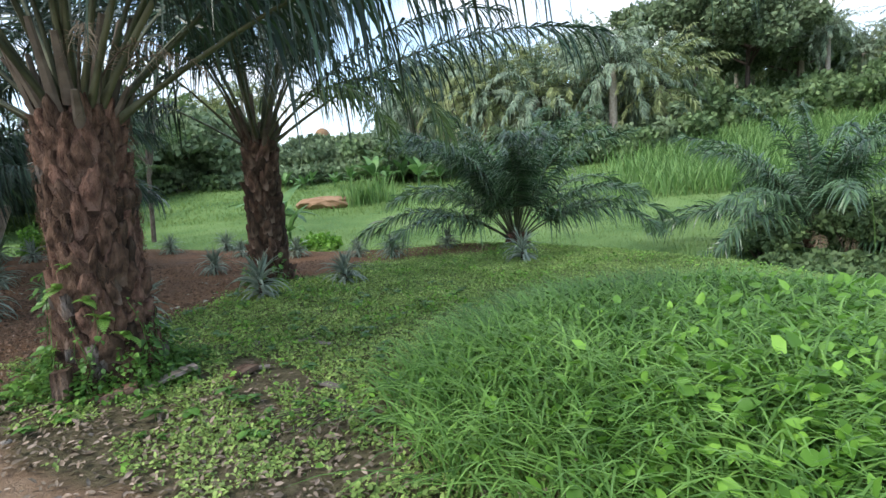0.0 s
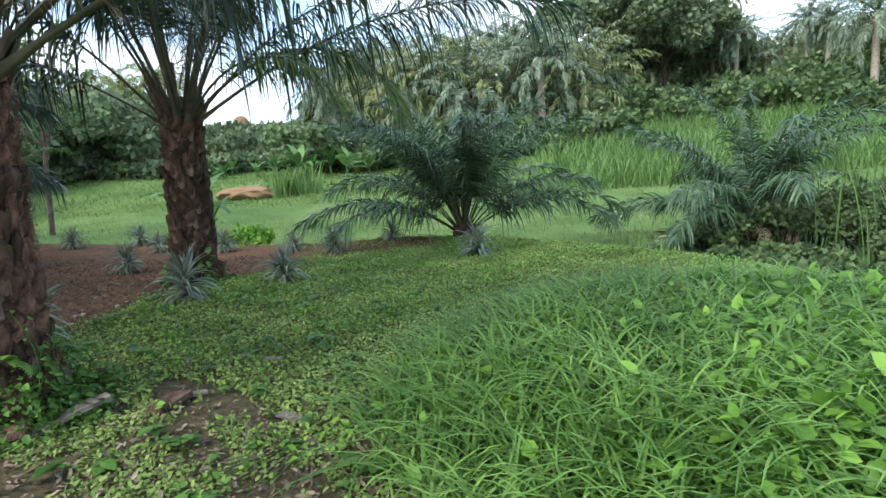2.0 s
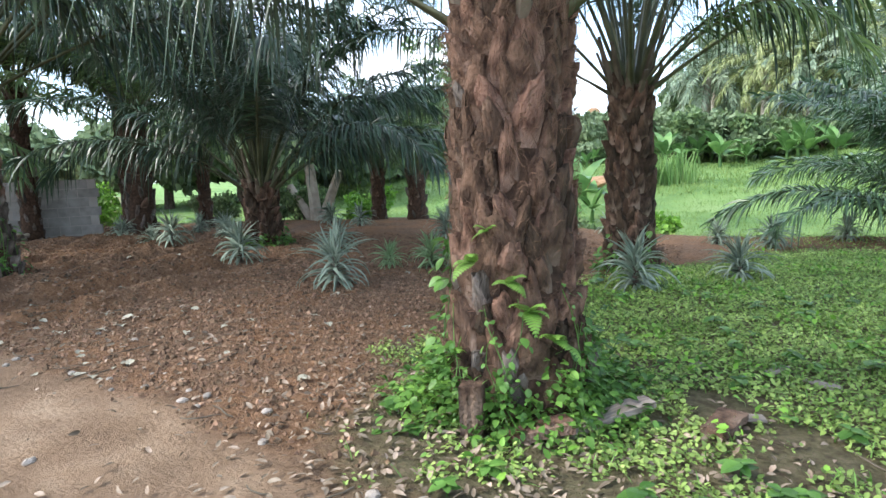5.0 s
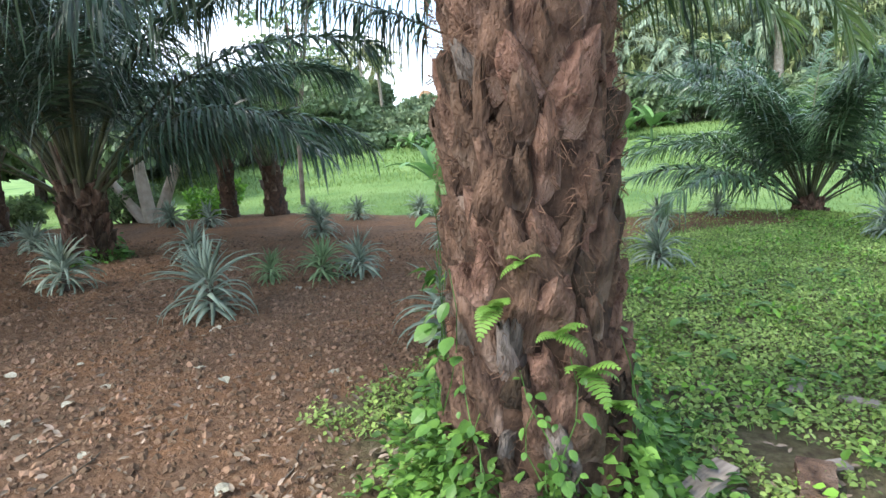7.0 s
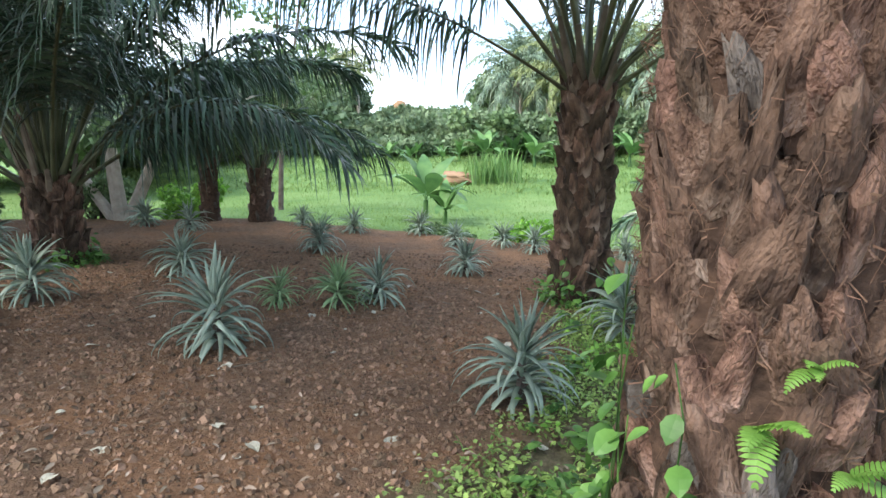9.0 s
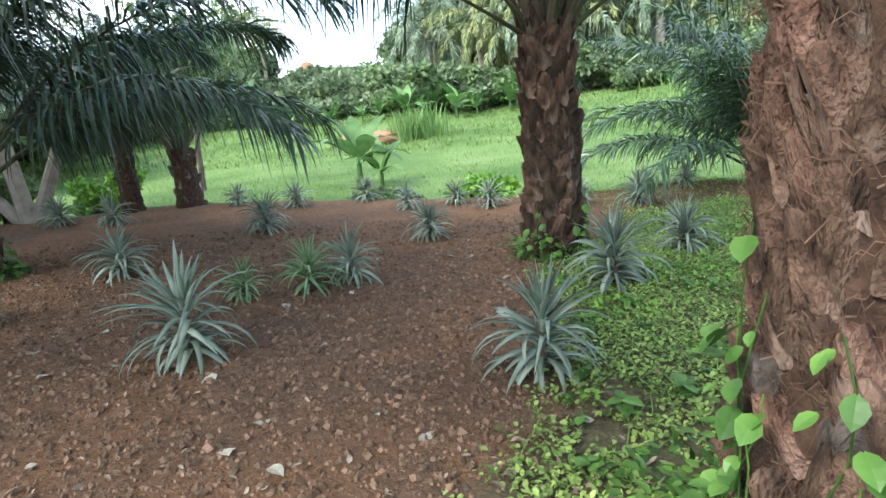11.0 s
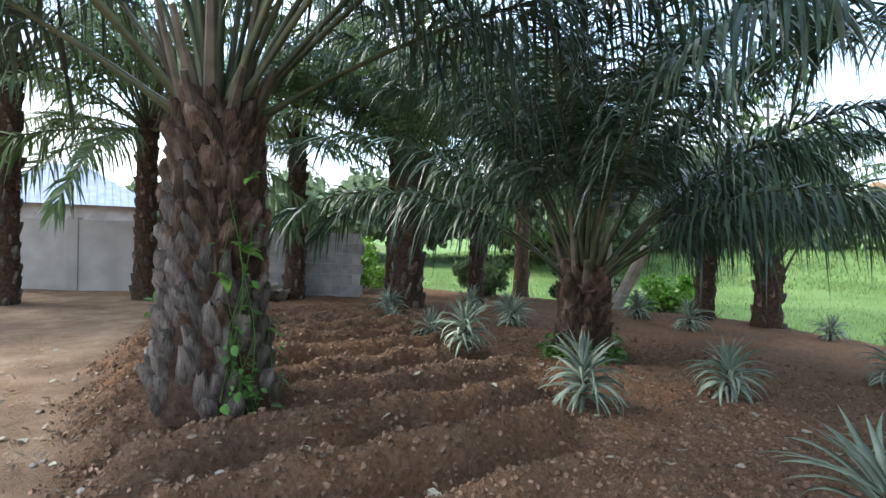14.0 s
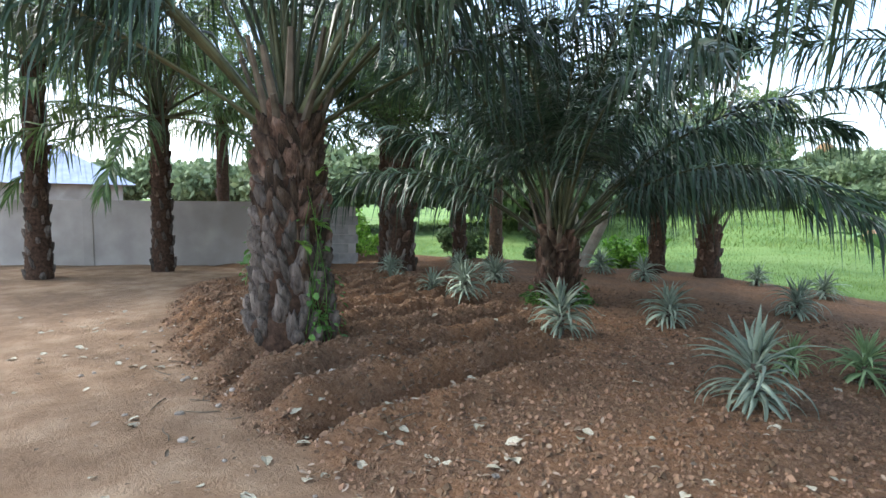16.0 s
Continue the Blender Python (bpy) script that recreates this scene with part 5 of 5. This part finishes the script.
A_, B_, C_, D_ = (-2.87, 5.0), (-2.75, 9.6), (-9.55, 5.65), (-9.2, 10.15)
creeper(*A_, 0.36, 0.0, 0.75, -150, 30, 230, 1, 16, 0.4, "weedy creepers and vines round the palm base", 0.58)
creeper(*A_, 0.38, 0.0, 0.4, 130, 420, 240, 2, 20, 0.55, "low leafy weeds round the palm base", 0.58)
creeper(*A_, 0.36, 0.1, 1.35, 165, 215, 50, 3, 5, 0.12, tall=1.0)
creeper(*B_, 0.30, 0.0, 0.7, -140, -20, 50, 4, 6, 0.15)
creeper(*C_, 0.37, 0.1, 1.5, -20, 25, 36, 5, 6, 0.02, tall=0.7)
creeper(*C_, 0.37, 0.0, 0.7, -15, 70, 50, 6, 7, 0.12, tall=0.75)
creeper(*C_, 0.37, 0.5, 1.4, 190, 240, 26, 7, 3, 0.05)
creeper(*D_, 0.31, 0.0, 0.35, -150, 60, 90, 8, 10, 0.25, "small green weeds round the palm base")
M_SKIRT = material("undergrowth_leaf", (0.05, 0.125, 0.025), (0.15, 0.30, 0.06), 5.0, 0.45, 0.0, vary=0.45, trans=0.3, island=True)

def skirt(c, r0, wide, tall, n, seed, label):
    """Low dense undergrowth thinning outwards and upwards from a trunk foot."""
    g = np.random.default_rng(seed)
    a = g.uniform(0, tau, n)
    d = g.uniform(0, 1, n) ** 1.4
    clump = 0.6 + 0.4 * np.sin(a * 3 + seed) * np.sin(a * 7 + 1)
    x, y = c[0] + np.cos(a) * (r0 + wide * d * clump), c[1] + np.sin(a) * (r0 + wide * d * clump)
    z = height(x, y) + g.uniform(0, 1, n) * tall * clump * (1 - 0.75 * d)
    leaflets("undergrowth", x, y, z, 0.058, M_SKIRT, seed, label, up=0.5)

skirt(A_, 0.40, 0.55, 0.5, 2600, 61, "dense dark green undergrowth round the thick palm foot")
skirt(B_, 0.32, 0.3, 0.3, 500, 62, "small green undergrowth round the palm foot")
skirt(D_, 0.33, 0.35, 0.22, 700, 63, "small green undergrowth round the short palm foot")
for i, (c, az, z, s, rr) in enumerate([(A_, -112, 0.88, 1.0, 0.37), (A_, -62, 0.62, 1.1, 0.38), (A_, -78, 0.78, 0.8, 0.38), (A_, -40, 0.45, 1.1, 0.4), (A_, -95, 1.05, 0.6, 0.37), (C_, 5, 1.1, 1.0, 0.38), (C_, 15, 1.6, 0.7, 0.36), (C_, -15, 0.9, 0.9, 0.38), (C_, 215, 1.2, 0.7, 0.38), (A_, -128, 0.35, 1.0, 0.4)]):
    a = radians(az)
    fern(c[0] + cos(a) * rr, c[1] + sin(a) * rr, gz(*c) + z, az, s * 0.55, i)

# ---- boards, bark pieces, twigs, stones, seedlings ----
def board(name, x, y, length, w, t, rz, ry, mat, label, category):
    bm = bmesh.new()
    r = random.Random(int(abs(x * 100)))
    n, rows = 6, []
    for i in range(n + 1):
        u = i / n - 0.5
        j = r.uniform(0.85, 1.1)
        k = 0.04 * length * sin(u * 4)
        rows.append([bm.verts.new((u * length, s * w * 0.5 * j, h * t * 0.5 + k)) for s, h in ((-1, -1), (1, -1), (1, 1), (-1, 1))])
    for a, b in zip(rows, rows[1:]):
        for q in range(4):
            bm.faces.new((a[q], a[(q + 1) % 4], b[(q + 1) % 4], b[q]))
    bm.faces.new(rows[0][::-1])
    bm.faces.new(rows[-1])
    ob = part(name, bm, mat)
    ob.matrix_basis = pose(x, y, gz(x, y) + t * 0.5 + 0.01 + abs(sin(radians(ry))) * length * 0.5, 0, ry, rz)
    return tagged(ob, label, category)

board("plank", -2.35, 4.72, 0.62, 0.12, 0.03, 38, -7, M_WOOD, "weathered grey plank lying at the palm foot", "plank")
board("bark_slab", -2.62, 4.52, 0.36, 0.16, 0.05, 20, -5, M_BASE, "brown piece of palm bark lying at the trunk", "bark")
board("bark_slab", -2.95, 4.45, 0.12, 0.11, 0.26, 10, 0, M_BASE, "upright broken brown bark stub at the trunk", "bark")
board("bark_slab", -1.75, 4.95, 0.30, 0.14, 0.04, 70, 4, M_BASE, "brown dry palm sheath lying in the weeds", "bark")
for i, (x, y, l, rz) in enumerate([(-1.42, 5.95, 0.26, 60), (-1.2, 5.75, 0.24, -30), (-1.65, 5.1, 0.25, 15), (-0.9, 4.55, 0.3, 140), (-1.9, 5.9, 0.2, 100)]):
    board("leaf_sheath", x, y, l * 0.8, 0.075, 0.015, rz, 5, M_WOOD, "pale dry palm sheath lying on weeds", "leaf sheath")

def dry_stalks():
    """Fan of dry palm leaf remains on the ground."""
    r = random.Random(5)
    e = anchor("dry_palm_leaf", -0.75, 4.2, gz(-0.75, 4.2))
    tagged(e, "dry grey fallen palm leaf on the weeds", "palm leaf")
    for i in range(16):
        bm = bmesh.new()
        a = radians(-160 + i * 6 + r.uniform(-4, 4))
        limb(bm, (0, 0, 0.03), (cos(a) * 0.55, sin(a) * 0.55, 0.015 + r.uniform(0, 0.04)), 0.008, 0.003, 4)
        part("leaflet", bm, M_RACHIS_OLD, e)

dry_stalks()

def twig(x, y, length, rz, seed):
    r = random.Random(seed)
    bm = bmesh.new()
    p, a = Vector((-length / 2, 0, 0)), 0.0
    pts = [p]
    for i in range(5):
        a += r.uniform(-0.35, 0.35)
        p = p + Vector((cos(a), sin(a), 0)) * length / 5
        pts.append(p)
    tube(bm, pts, 0.005)
    ob = part("twig", bm, M_RACHIS_OLD)
    ob.matrix_basis = pose(x, y, gz(x, y) + 0.008, 0, 0, rz)
    tagged(ob, "thin dry twig lying on bare soil", "twig", "twigs")

for i in range(70):
    x = rl.uniform(-11, -1.0)
    y = rl.uniform(3.2, 9.5) if i % 2 else float(np.interp(x, *PATH_EDGE)) + rl.uniform(-0.6, 0.9)
    twig(x, y, rl.uniform(0.1, 0.4), rl.uniform(0, 360), i)

def stone(x, y, s, seed):
    bm = bmesh.new()
    bmesh.ops.create_icosphere(bm, subdivisions=2, radius=1)
    r = random.Random(seed)
    k = [r.uniform(0.7, 1.2) for _ in range(3)]
    for v in bm.verts:
        v.co = Vector((v.co.x * k[0], v.co.y * k[1], v.co.z * 0.55)) * (1 + 0.16 * sin(v.co.x * 4 + seed) * cos(v.co.y * 5 + seed))
    ob = part("stone", bm, M_STONE)
    ob.matrix_basis = pose(x, y, gz(x, y) + s * 0.2, 0, 0, r.uniform(0, 360)) @ Matrix.Scale(s, 4)
    tagged(ob, "small greyish stone lying on the ground", "stone", "stones")

for i in range(60):
    x = rl.uniform(-12, -0.8)
    stone(x, float(np.interp(x, *PATH_EDGE)) + rl.gauss(0.0, 0.5), rl.uniform(0.012, 0.035), i)

def seedling(x, y, s, seed):
    r = random.Random(seed)
    e = anchor("seedling", x, y, gz(x, y), r.uniform(0, 360), s)
    tagged(e, "small bright green broad-leaved seedling", "seedling", "seedlings")
    bm = bmesh.new()
    limb(bm, (0, 0, -0.01), (0, 0, 0.07), 0.004, 0.003, 4)
    part("stem", bm, M_CREEPER, e)
    for i in range(6):
        piece("leaf", HEARTS[i % 3], e, Matrix.Translation((0, 0, 0.04 + 0.006 * i)) @ Matrix.Rotation(i * 2.4, 4, "Z") @ Matrix.Rotation(r.uniform(-0.4, 0.2), 4, "Y"))

for i in range(150):
    x, y = rl.uniform(-3.6, 0.4), rl.uniform(3.6, 9.0)
    if zones(np.array([x]), np.array([y]))[2][0] > 0.4 and hypot(x + 2.87, y - 5.0) > 0.45:
        seedling(x, y, rl.uniform(0.5, 1.3), i)

def firewood():
    e = anchor("firewood_pile", -16.3, 9.75, gz(-16.3, 9.75), 45)
    tagged(e, "low stack of cut firewood against the yard wall", "firewood")
    r = random.Random(3)
    for i in range(18):
        bm = bmesh.new()
        row, col = divmod(i, 7)
        limb(bm, (col * 0.13 - 0.4 + row * 0.06, -0.3 + r.uniform(-0.05, 0.05), 0.06 + row * 0.1), (col * 0.13 - 0.4 + row * 0.06 + r.uniform(-0.05, 0.05), 0.3, 0.06 + row * 0.1), 0.055, 0.05, 7)
        part("log", bm, M_BARK, e)

firewood()
